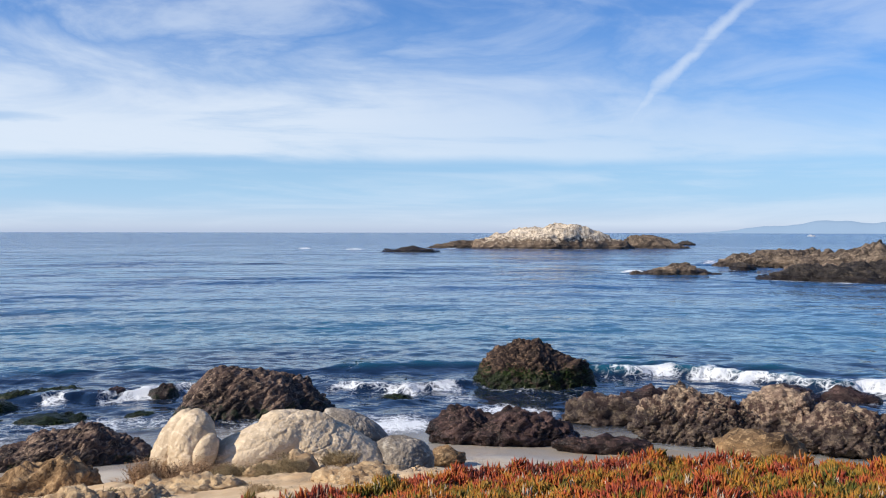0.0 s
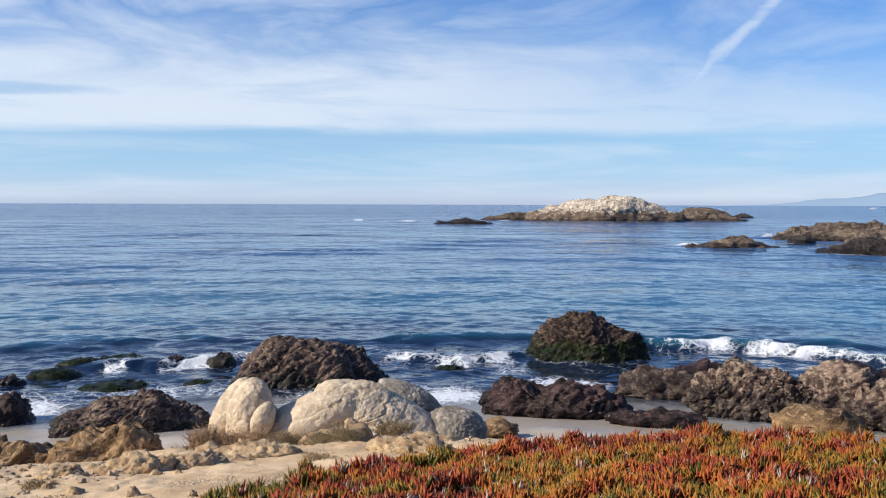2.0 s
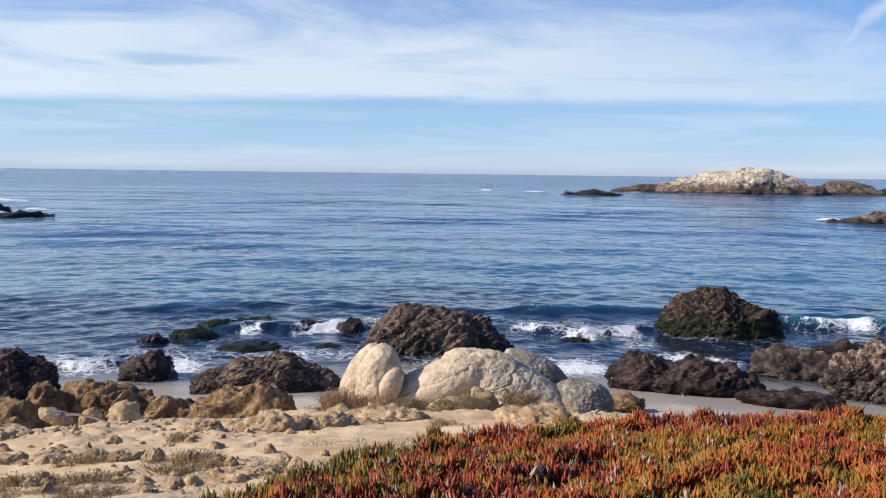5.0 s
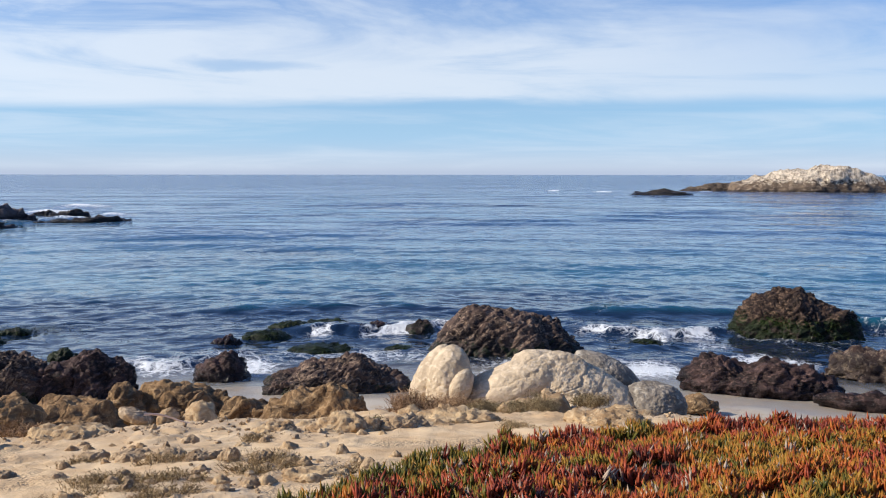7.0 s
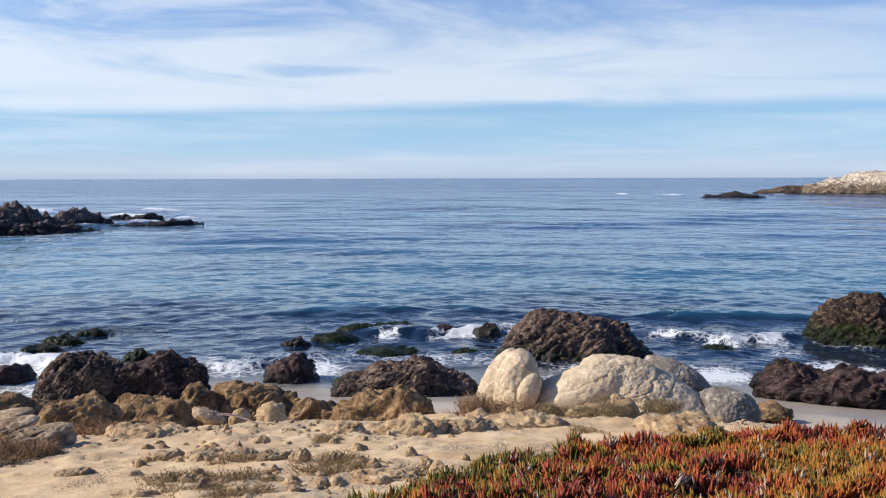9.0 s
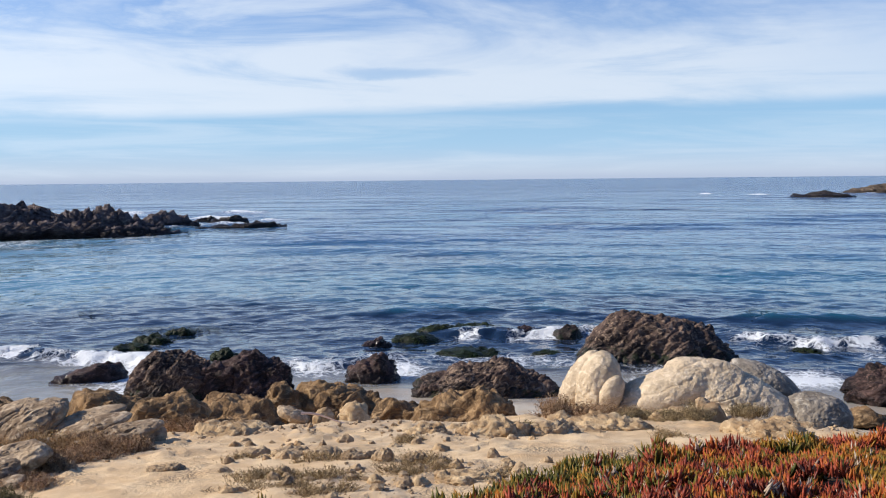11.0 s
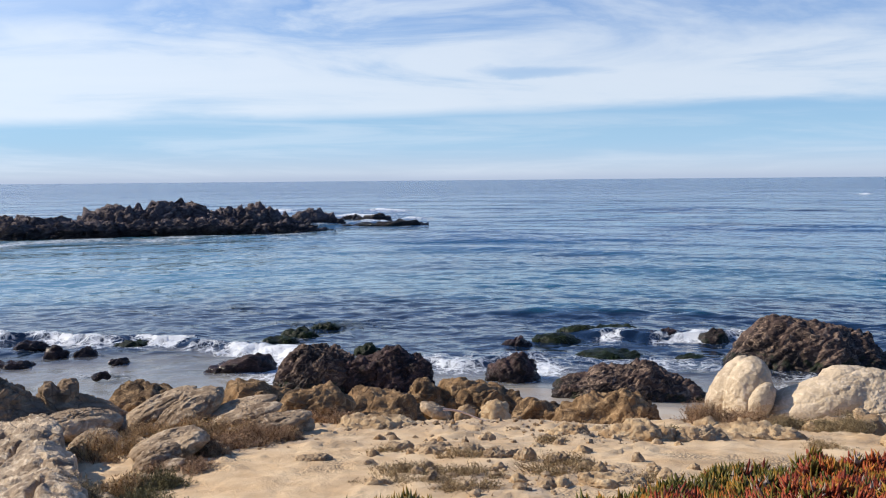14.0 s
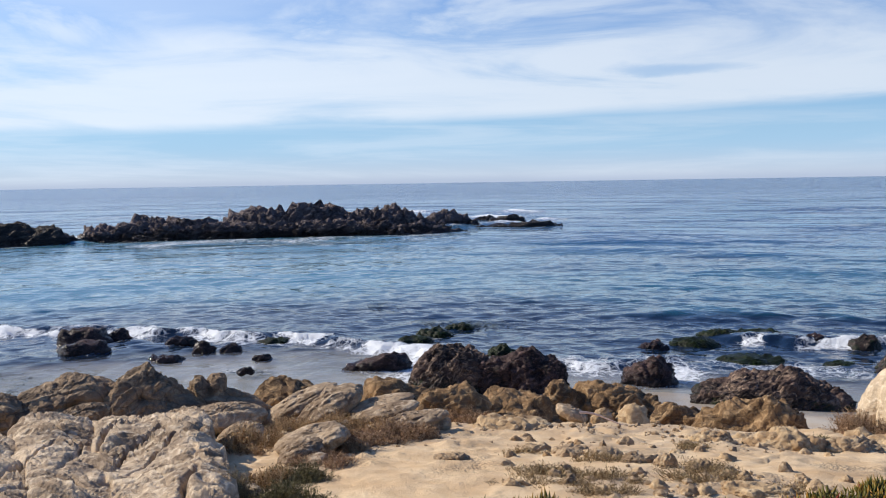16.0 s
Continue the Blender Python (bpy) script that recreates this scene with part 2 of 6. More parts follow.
def sand_surface():
    def build(n, where, up):
        big = n.noise(where, 0.35, 5, 0.6, 0.6)
        mid = n.noise(where, 2.2, 6, 0.65, 0.4)
        grain = n.noise(where, 60.0, 3, 0.7)
        gravel = n.add("ShaderNodeTexVoronoi", {"Vector": where, "Scale": 34.0}).outputs["Distance"]
        colour = n.mix(n.ramp(mid, 0.35, 0.7), rgb(0.56, 0.385, 0.215), rgb(0.72, 0.545, 0.335))
        colour = n.mix(n.math("MULTIPLY", n.ramp(big, 0.52, 0.68), 0.6), colour, rgb(0.52, 0.32, 0.15))
        colour = n.mix(n.math("MULTIPLY", n.ramp(n.noise(where, 1.1, 7, 0.7, 0.8), 0.55, 0.68), 0.65), colour, rgb(0.33, 0.25, 0.16))
        stony = n.ramp(n.noise(where, 0.9, 4, 0.6), 0.5, 0.62)
        colour = n.mix(n.math("MULTIPLY", n.math("MULTIPLY", n.ramp(gravel, 0.32, 0.55), stony), 0.55), colour, rgb(0.25, 0.18, 0.11))
        colour = n.mix(n.math("MULTIPLY", n.ramp(grain, 0.5, 0.75), 0.3), colour, rgb(0.36, 0.26, 0.15))
        beach = n.ramp(up, 1.3, 0.6)
        colour = n.mix(beach, colour, n.mix(mid, rgb(0.42, 0.37, 0.30), rgb(0.52, 0.47, 0.39)))
        line = n.math("MULTIPLY_ADD", n.math("SUBTRACT", big, 0.5), 0.35, up)
        damp = n.ramp(line, 0.42, 0.26)
        colour = n.mix(damp, colour, rgb(0.36, 0.33, 0.29))
        strewn = n.add("ShaderNodeAttribute", attribute_name="strewn").outputs["Fac"]
        colour = n.mix(n.math("MULTIPLY", strewn, n.ramp(n.noise(where, 5.0, 7, 0.7), 0.35, 0.65, 0.1, 0.75)), colour, n.mix(mid, rgb(0.32, 0.235, 0.155), rgb(0.55, 0.44, 0.32)))
        # Dark litter under the mat; its tone also stands for shade between the leaves.
        litter_shade = n.add("ShaderNodeAttribute", attribute_name="litter_shade").outputs["Fac"]
        colour = n.mix(litter_shade, colour, n.mix(mid, rgb(0.035, 0.022, 0.014), rgb(0.09, 0.055, 0.03)))
        relief = n.math("ADD", n.math("MULTIPLY", mid, 0.7), n.math("MULTIPLY", grain, 0.12))
        relief = n.math("ADD", relief, n.math("MULTIPLY", n.math("MULTIPLY", gravel, stony), -0.25))
        return dict(colour=colour, rough=n.math("MULTIPLY_ADD", damp, -0.62, 0.92), relief=relief, depth=0.06, strength=0.9, gloss=0.3)
    return surface("sand", build)


def water_surface():
    m = bpy.data.materials.new("sea_water")
    m.use_nodes = True
    n = Nodes(m.node_tree)
    where = n.add("ShaderNodeNewGeometry").outputs["Position"]
    deep = n.add("ShaderNodeAttribute", attribute_name="depth").outputs["Fac"]
    froth = n.add("ShaderNodeAttribute", attribute_name="froth").outputs["Fac"]
    reach = n.add("ShaderNodeVectorMath", {0: where}, operation="LENGTH").outputs["Value"]
    flat = n.add("ShaderNodeSeparateXYZ", {0: where})
    bearing = n.math("ARCTAN2", n.math("MULTIPLY", flat.outputs[0], -1.0), flat.outputs[1])
    bay = n.add("ShaderNodeCombineXYZ", {0: n.math("MULTIPLY", bearing, 30.0), 1: reach, 2: 0.0}).outputs[0]
    patch = n.noise(n.stretch(bay, 0.10, 0.045, 0), 1.0, 5, 0.6, 0.6)
    colour = n.mix(n.ramp(deep, 0.08, 0.26), rgb(0.50, 0.51, 0.53), rgb(0.007, 0.018, 0.042))
    colour = n.mix(n.ramp(n.math("MULTIPLY_ADD", n.math("SUBTRACT", patch, 0.5), 0.9, deep), 0.80, 1.25), colour, rgb(0.012, 0.092, 0.145))
    colour = n.mix(n.ramp(deep, 1.2, 2.6), colour, rgb(0.010, 0.062, 0.150))
    colour = n.mix(n.ramp(deep, 3.0, 6.0), colour, rgb(0.014, 0.053, 0.155))
    colour = n.mix(n.math("MULTIPLY", n.ramp(patch, 0.54, 0.70), 0.75), colour, rgb(0.006, 0.024, 0.060))
    cove = n.math("MULTIPLY", n.ramp(bearing, 0.50, 0.85), n.math("MULTIPLY", n.ramp(reach, 44, 62), n.ramp(reach, 150, 105)))
    colour = n.mix(n.math("MULTIPLY", cove, 0.8), colour, rgb(0.065, 0.195, 0.270))
    # ripples, waves and swell; their crests follow the bay
    tiny = n.noise(n.stretch(where, 2.2, 2.2, 1.0), 1.0, 3, 0.6)
    ripple = n.noise(n.stretch(bay, 0.55, 0.85, 1.0), 1.0, 3, 0.6, 0.3)
    wave = n.noise(n.stretch(bay, 0.22, 0.22, 1.0), 1.0, 4, 0.55, 0.4)
    swell = n.noise(n.stretch(bay, 0.16, 0.045, 1.0), 1.0, 5, 0.6, 0.4)
    ocean = n.noise(n.stretch(bay, 0.14, 0.010, 1.0), 1.0, 6, 0.65, 0.4)
    h = n.math("ADD", n.math("MULTIPLY", tiny, 0.016), n.math("MULTIPLY", ripple, 0.075))
    h = n.math("ADD", h, n.math("MULTIPLY", wave, n.ramp(reach, 28, 60, 0.38, 0.34)))
    h = n.math("ADD", h, n.math("MULTIPLY", swell, n.ramp(reach, 50, 160, 0.3, 3.0)))
    h = n.math("ADD", h, n.math("MULTIPLY", ocean, n.ramp(reach, 120, 500, 0.0, 8.0)))
    bump = n.add("ShaderNodeBump", {"Height": h, "Strength": 1.0, "Distance": 1.0})
    water = n.add("ShaderNodeBsdfPrincipled", {"Base Color": colour, "Roughness": n.ramp(reach, 30, 600, 0.06, 0.16), "IOR": 1.33})
    n.put(water.inputs["Normal"], bump.outputs[0])
    # shallow edge lets the sand show
    clear = n.add("ShaderNodeBsdfTransparent", {"Color": rgb(0.82, 0.88, 0.90)})
    opaque = n.ramp(deep, 0.0, 0.40, 0.30, 1.0)
    body = n.add("ShaderNodeMixShader", {0: opaque, 1: clear.outputs[0], 2: water.outputs[0]})
    # foam: lace that closes up where the water is most broken
    warp = n.add("ShaderNodeTexNoise", {"Vector": where, "Scale": 1.3, "Detail": 5.0})
    moved = n.add("ShaderNodeVectorMath", {0: where, 1: warp.outputs["Color"]}, operation="ADD").outputs[0]
    lace1 = n.add("ShaderNodeTexVoronoi", {"Vector": moved, "Scale": 1.7}, feature="DISTANCE_TO_EDGE").outputs["Distance"]
    lace2 = n.add("ShaderNodeTexVoronoi", {"Vector": moved, "Scale": 4.5}, feature="DISTANCE_TO_EDGE").outputs["Distance"]
    rag = n.noise(where, 1.9, 7, 0.7)
    net = n.math("MAXIMUM", n.ramp(lace1, 0.16, 0.0), n.math("MULTIPLY", n.ramp(lace2, 0.13, 0.0), 0.8))
    amount = n.math("ADD", n.math("MULTIPLY", net, 0.42), n.math("MULTIPLY", n.math("SUBTRACT", rag, 0.5), 0.9))
    amount = n.math("ADD", amount, n.math("MULTIPLY", froth, 1.25))
    streak = n.noise(n.stretch(bay, 2.6, 0.5, 1.0), 1.0, 6, 0.7, 0.6)
    amount = n.math("ADD", amount, n.math("MULTIPLY", n.math("SUBTRACT", streak, 0.5), 0.9))
    cover = n.math("MULTIPLY", n.ramp(amount, 0.62, 1.30), n.ramp(froth, 0.02, 0.2, 0.0, 0.94))
    foam = n.add("ShaderNodeBsdfPrincipled", {"Base Color": rgb(0.80, 0.83, 0.85), "Roughness": 0.9})
    lumps = n.add("ShaderNodeBump", {"Height": rag, "Strength": 0.9, "Distance": 0.2})
    n.put(foam.inputs["Normal"], lumps.outputs[0])
    both = n.add("ShaderNodeMixShader", {0: cover, 1: body.outputs[0], 2: foam.outputs[0]})
    out = n.add("ShaderNodeOutputMaterial")
    n.put(out.inputs[0], both.outputs[0])
    return m


def leaf_surface(name, stops, rough=0.5):
    """Leaves coloured by their own tint value, with a little change from leaf to leaf."""
    m = bpy.data.materials.new(name)
    m.use_nodes = True
    n = Nodes(m.node_tree)
    tint = n.add("ShaderNodeAttribute", attribute_name="tint").outputs["Fac"]
    island = n.add("ShaderNodeNewGeometry").outputs["Random Per Island"]
    value = n.math("MULTIPLY_ADD", n.math("SUBTRACT", island, 0.5), 0.08, tint)
    ramp = n.add("ShaderNodeValToRGB", {"Fac": value})
    while len(ramp.color_ramp.elements) < len(stops):
        ramp.color_ramp.elements.new(0.5)
    for el, (at, col) in zip(ramp.color_ramp.elements, stops):
        el.position, el.color = at, col
    shade = n.add("ShaderNodeBsdfPrincipled", {"Base Color": ramp.outputs[0], "Roughness": rough, "Specular IOR Level": 0.2,
                                               "Subsurface Weight": 0.0})
    out = n.add("ShaderNodeOutputMaterial")
    n.put(out.inputs[0], shade.outputs[0])
    return m


SAND = sand_surface()
WATER = water_surface()
ICE_LEAF = leaf_surface("ice_plant_leaf", ((0.0, rgb(0.048, 0.060, 0.012)), (0.20, rgb(0.115, 0.10, 0.018)), (0.36, rgb(0.32, 0.170, 0.026)), (0.50, rgb(0.36, 0.105, 0.020)),
                                           (0.66, rgb(0.32, 0.062, 0.030)), (0.86, rgb(0.12, 0.024, 0.015)), (0.92, rgb(0.42, 0.33, 0.25))), 0.45)
WEED = leaf_surface("seaweed", ((0.0, rgb(0.012, 0.010, 0.005)), (0.5, rgb(0.015, 0.023, 0.007)), (1.0, rgb(0.038, 0.062, 0.012))), 0.35)
TWIG = {
    "heath": leaf_surface("heath_twig", ((0.0, rgb(0.05, 0.026, 0.013)), (0.5, rgb(0.33, 0.205, 0.115)), (1.0, rgb(0.52, 0.36, 0.22))), 0.9),
    "rust": leaf_surface("rust_twig", ((0.0, rgb(0.08, 0.045, 0.022)), (0.5, rgb(0.50, 0.33, 0.165)), (1.0, rgb(0.56, 0.42, 0.24))), 0.9),
    "straw": leaf_surface("straw_twig", ((0.0, rgb(0.10, 0.07, 0.04)), (0.5, rgb(0.26, 0.19, 0.10)), (1.0, rgb(0.42, 0.33, 0.19))), 0.9),
    "green": leaf_surface("green_twig", ((0.0, rgb(0.05, 0.04, 0.02)), (0.5, rgb(0.145, 0.125, 0.055)), (1.0, rgb(0.25, 0.21, 0.11))), 0.9),
    "dry": leaf_surface("dry_tuft", ((0.0, rgb(0.15, 0.10, 0.05)), (0.5, rgb(0.31, 0.22, 0.115)), (1.0, rgb(0.46, 0.35, 0.20))), 0.9),
}


# ---- noise in arrays ----
LATTICE = np.random.default_rng(7).permutation(256)
LATTICE = np.concatenate([LATTICE, LATTICE, LATTICE])
GRADS = np.random.default_rng(8).normal(size=(256, 3))
GRADS /= np.linalg.norm(GRADS, axis=1)[:, None]


def perlin(p):
    i = np.floor(p).astype(int)
    f = p - i
    u = f * f * f * (f * (f * 6 - 15) + 10)
    i &= 255
    total = np.zeros(len(p))
    for cx in (0, 1):
        for cy in (0, 1):
            for cz in (0, 1):
                h = LATTICE[LATTICE[LATTICE[(i[:, 0] + cx) & 255] + ((i[:, 1] + cy) & 255)] + ((i[:, 2] + cz) & 255)]
                g = GRADS[h]
                w = (u[:, 0] if cx else 1 - u[:, 0]) * (u[:, 1] if cy else 1 - u[:, 1]) * (u[:, 2] if cz else 1 - u[:, 2])
                total += w * ((f - (cx, cy, cz)) * g).sum(1)
    return total * 1.5


def fbm(p, octaves=5, gain=0.5):
    total, size = np.zeros(len(p)), 1.0
    for k in range(octaves):
        total += size * perlin(p + 17.3 * k)
        p = p * 2.03
        size *= gain
    return total


def ridged(p, octaves=4, gain=0.5):
    total, size = np.zeros(len(p)), 1.0
    for k in range(octaves):
        total += size * (0.5 - np.abs(perlin(p + 9.7 * k)))
        p = p * 2.1
        size *= gain
    return total


def cells(p, seed=0):
    """Distance to the nearest and to the second nearest of scattered points, and a chance value for the nearest."""
    base = np.floor(p).astype(int)
    first, second, value = np.full(len(p), 9.0), np.full(len(p), 9.0), np.zeros(len(p))
    for dx in (-1, 0, 1):
        for dy in (-1, 0, 1):
            for dz in (-1, 0, 1):
                q = base + (dx, dy, dz)
                h = LATTICE[LATTICE[LATTICE[(q[:, 0] + seed) & 255] + (q[:, 1] & 255)] + (q[:, 2] & 255)]
                jitter = GRADS[h] * 0.35 + 0.5
                dist = np.linalg.norm(q + jitter - p, axis=1)
                second = np.minimum(second, np.maximum(first, dist))
                value = np.where(dist < first, h / 255.0, value)
                first = np.minimum(first, dist)
    return first, second, value


def flat3(x, y, scale, z=0.0):
    return np.stack([x * scale, y * scale, np.full(len(x), z)], 1)


def mesh_of(name, verts, faces, material, is_smooth=True, values=()):
    me = bpy.data.meshes.new(name)
    me.from_pydata(verts, [], faces)
    me.materials.append(material)
    if is_smooth:
        me.polygons.foreach_set("use_smooth", np.ones(len(me.polygons), dtype=bool))
    for key, data in values:
        a = me.attributes.new(key, "FLOAT", "POINT")
        a.data.foreach_set("value", np.asarray(data, dtype=np.float32))
    me.update()
    return me


def lerp_table(a, xs, ys):
    return np.interp(a, xs, ys)


def smooth(a, lo, hi):
    s = np.clip((a - lo) / (hi - lo), 0, 1)
    return s * s * (3 - 2 * s)


def polar(x, y):
    """Bearing and distance from the viewpoint, in the units in which the tables of the land are written."""
    return (np.degrees(np.arctan2(-x, y)) - 0.398) / 0.9768, np.hypot(x, y) / 1.0237


def plan(az, d):
    """The place in the plan of a bearing and a distance of those tables."""
    a = np.radians(0.398 + 0.9768 * az)
    return -1.0237 * d * np.sin(a), 1.0237 * d * np.cos(a)


def bluff_edge(az):
    """Distance from the viewpoint to the brow of the bluff, by bearing."""
    return lerp_table(az, (-60, -6, 0, 4, 13, 18, 21, 40, 48, 62, 95), (10.2, 10.2, 11.2, 13.4, 13.4, 11.8, 10.6, 10.6, 10.2, 11.0, 14))


def ground_height(x, y):
    """The land without its small relief: a gentle bluff top, its slope, the beach and the sea bed."""
    az, d = polar(x, y)
    bend = lerp_table(az, (-25, -12, -2, 6), (0.0046, 0.0055, 0.0070, 0.0073))
    dd = np.minimum(d, 16)
    bluff = 4.4 - 0.03 * dd - bend * dd * dd
    open_side = lerp_table(d, (14, 20, 24, 27, 30.5, 36, 60, 160, 600), (1.3, 0.75, 0.28, -0.02, -0.30, -0.6, -1.4, -4, -8))
    cove_side = lerp_table(d, (14, 20, 25, 27, 33, 37, 60, 160, 600), (1.3, 0.6, 0.12, -0.03, -0.13, -0.35, -1.4, -4, -8))
    cove = smooth(az, 34, 44)
    beach = open_side * (1 - cove) + cove_side * cove
    edge = bluff_edge(az)
    run = lerp_table(az, (-5, 15, 40, 60), (4.5, 6.5, 6.5, 5.0))
    k = smooth(d, edge, edge + run)
    seaward = bluff * (1 - k) + beach * k
    inland = smooth(np.abs(az - 18), 95, 125)
    return seaward * (1 - inland) + (4.4 + 0.012 * np.minimum(d, 400)) * inland


def rubble(x, y):
    """1 where the bluff is strewn with rubble: along its brow and on one trampled hump; 0 on the smooth sand."""
    az, d = polar(x, y)
    n = fbm(flat3(x, y, 0.8, 14.0), 3)
    brow = smooth(d, bluff_edge(az) - 2.6, bluff_edge(az) - 1.0)
    hump = smooth(np.hypot((az - 26) / 8.5, (d - 6.9) / 0.95), 1.15, 0.6)
    front = smooth(d, 6.3, 5.6) * smooth(az, 22, 28) * smooth(az, 40, 34) * 0.9
    return np.clip(np.maximum(np.maximum(brow, hump), front) * smooth(n, -0.35, 0.12), 0, 1)


def relief(x, y):
    """Hummocks, ruts and crumbling ledges of the bluff, gentle on the beach."""
    az, d = polar(x, y)
    land = smooth(d, bluff_edge(az) + 5.5, bluff_edge(az) + 2)
    big = fbm(flat3(x, y, 0.5), 3) * 0.035
    small = fbm(flat3(x, y, 4.0, 4.0), 5, 0.65) * 0.014
    rough = rubble(x, y)
    crumbs = np.maximum(ridged(flat3(x, y, 5.4, 8.0), 5, 0.62) - 0.45, 0) * 0.035 * rough
    brow = smooth(d, bluff_edge(az) - 4.5, bluff_edge(az) - 1.5)
    scarp = fbm(flat3(x, y, 0.8, 20.0), 5, 0.55) * 2.6
    steps = (np.floor(scarp) + smooth(scarp - np.floor(scarp), 0.34, 0.50)) * 0.022
    ledges = (steps + np.maximum(ridged(flat3(x, y, 5.0, 11.0), 4, 0.6) - 0.50, 0) * 0.08) * brow * smooth(fbm(flat3(x, y, 1.1, 31.0), 3), -0.1, 0.25)
    small = small + crumbs
    near = smooth(d, 1.5, 4)
    return land * near * (big + small + ledges) + (1 - land) * fbm(flat3(x, y, 0.5, 2.0), 3) * 0.04


def full_height(x, y):
    return ground_height(x, y) + relief(x, y)


def height_at(x, y):
    return float(full_height(np.array([x]), np.array([y]))[0])


def polar_sheet(bearings, rings, height, closed=False):
    a = np.radians(bearings)
    r, az = np.meshgrid(rings, a, indexing="ij")
    x, y = (-r * np.sin(az)).ravel(), (r * np.cos(az)).ravel()
    z = height(x, y)
    nr, na = len(rings), len(bearings)
    k = np.arange(nr * na).reshape(nr, na)
    nxt = np.roll(k, -1, axis=1) if closed else k[:, 1:]
    cur = k if closed else k[:, :-1]
    faces = np.stack([cur[:-1].ravel(), cur[1:].ravel(), nxt[1:].ravel(), nxt[:-1].ravel()], 1)
    return x, y, z, faces[:, ::-1]


# ---- ground and sea ----
def ice_reach(az):
    """How far the mat of ice plants reaches from the viewpoint, by bearing."""
    return lerp_table(az, (-56, -46, -14, -6, -1.5, 4, 8, 14, 20, 24, 27, 30, 36), (1.5, 10.5, 10.4, 10.3, 9.8, 9.2, 8.5, 7.4, 6.6, 5.8, 4.9, 3.5, 1.5))


def ice_cover(x, y):
    az, d = polar(x, y)
    edge = ice_reach(az) + fbm(flat3(x, y, 1.6, 5.0), 3) * 0.35
    patch = 0.40 + fbm(flat3(x, y, 2.5, 9.0), 2) * 0.15 - np.hypot(x + 3.32, y - 4.57)
    return np.minimum(np.maximum(edge - d, patch), d - 2.4)


def build_ground():
    bearings = np.concatenate([np.arange(-40, 82, 0.27), np.arange(82, 320, 7.0)])
    rings = np.concatenate([[0.02], np.arange(0.6, 4, 0.5), np.arange(4, 16, 0.055), np.arange(16, 34, 0.2), np.geomspace(34, 4700, 40)])
    x, y, z, faces = polar_sheet(bearings, rings, full_height, True)
    litter_shade = smooth(ice_cover(x, y), -0.08, 0.12)
    me = mesh_of("ground", np.stack([x, y, z], 1).tolist(), faces.tolist(), SAND, values=(("litter_shade", litter_shade), ("strewn", rubble(x, y))))
    tagged(new("ground", me), "pale tan sandy bluff sloping down to a wet beach", "ground", kind="structure")


BREAKERS = ((-36, -4, 39.6, 39.6, 0.42, 0.98), (-4, 9, 36.0, 36.0, 0.26, 0.98), (12, 26, 36.5, 35.5, 0.28, 0.98), (24, 38, 31.0, 31.5, 0.16, 0.7), (36, 74, 30.8, 46.5, 0.26, 1.0))   # two bearings, distance at each, height, foam


def breakers(x, y):
    """Height and foam of the small waves that break along the shore."""
    az, d = polar(x, y)
    wiggle = fbm(flat3(az, d * 0, 0.11, 3.0), 3) * 1.6 + fbm(flat3(az, d, 0.9, 5.0), 4, 0.6) * 0.7
    torn = fbm(flat3(az * 0.4, d * 0.35, 1.0, 6.0), 4, 0.6)
    up, white = np.zeros(len(x)), np.zeros(len(x))
    for lo, hi, dist_lo, dist_hi, high, foam in BREAKERS:
        along = smooth(az, lo, lo + 4) * smooth(az, hi, hi - 4)
        off = d - lerp_table(az, (lo, hi), (dist_lo, dist_hi)) - wiggle
        front = np.exp(-np.where(off < 0, (off / 0.45) ** 2, (off / 1.5) ** 2))
        up += high * along * front
        spill = np.exp(-np.where(off < 0, (off / 1.6) ** 2, (off / 0.5) ** 2))
        white = np.maximum(white, foam * along * spill * np.clip(0.72 + 0.9 * torn, 0.05, 1))
    return up, white


# bearing, distance, half sizes and strength of patches of foam
FOAM_NEAR = ((31.6, 30.0, 2.6, 1.6, 0.80), (26.8, 29.4, 2.4, 1.8, 0.85), (22.5, 31.5, 2.5, 1.4, 0.5), (14.5, 33.0, 2.5, 1.2, 0.5), (2.4, 29.4, 2.6, 1.5, 1.05), (-0.8, 34.0, 1.8, 1.2, 0.6),
             (-4.6, 31.4, 3.2, 1.3, 0.95), (38.5, 27.5, 2.0, 1.0, 0.5), (44, 29.5, 4.0, 1.5, 0.42), (52, 30.5, 5.0, 1.6, 0.42))
FOAM_FAR = ((8.3, 321, 0.5, 7, 0.9), (5.3, 305, 0.9, 6, 0.85), (-0.6, 322, 0.5, 6, 0.9), (-16.0, 186, 0.6, 9, 0.95), (-11.6, 139, 1.1, 2.0, 0.8), (42.6, 182, 1.6, 10, 0.95),
            (36.0, 178, 1.6, 9, 0.95), (34.2, 142, 1.2, 3, 0.9), (37.5, 150, 2.2, 8, 0.9), (36.8, 131, 1.8, 1.5, 0.9), (40.0, 127, 1.0, 1.6, 0.85), (50.5, 108.4, 1.6, 0.8, 0.8), (61.8, 113, 0.6, 4, 0.85),
            (-24, 112, 3.5, 1.2, 0.4))
FOAM_PATCHES = FOAM_NEAR + FOAM_FAR
ROCK_SPOTS = []      # x, y and half width of the rocks that stand in the water


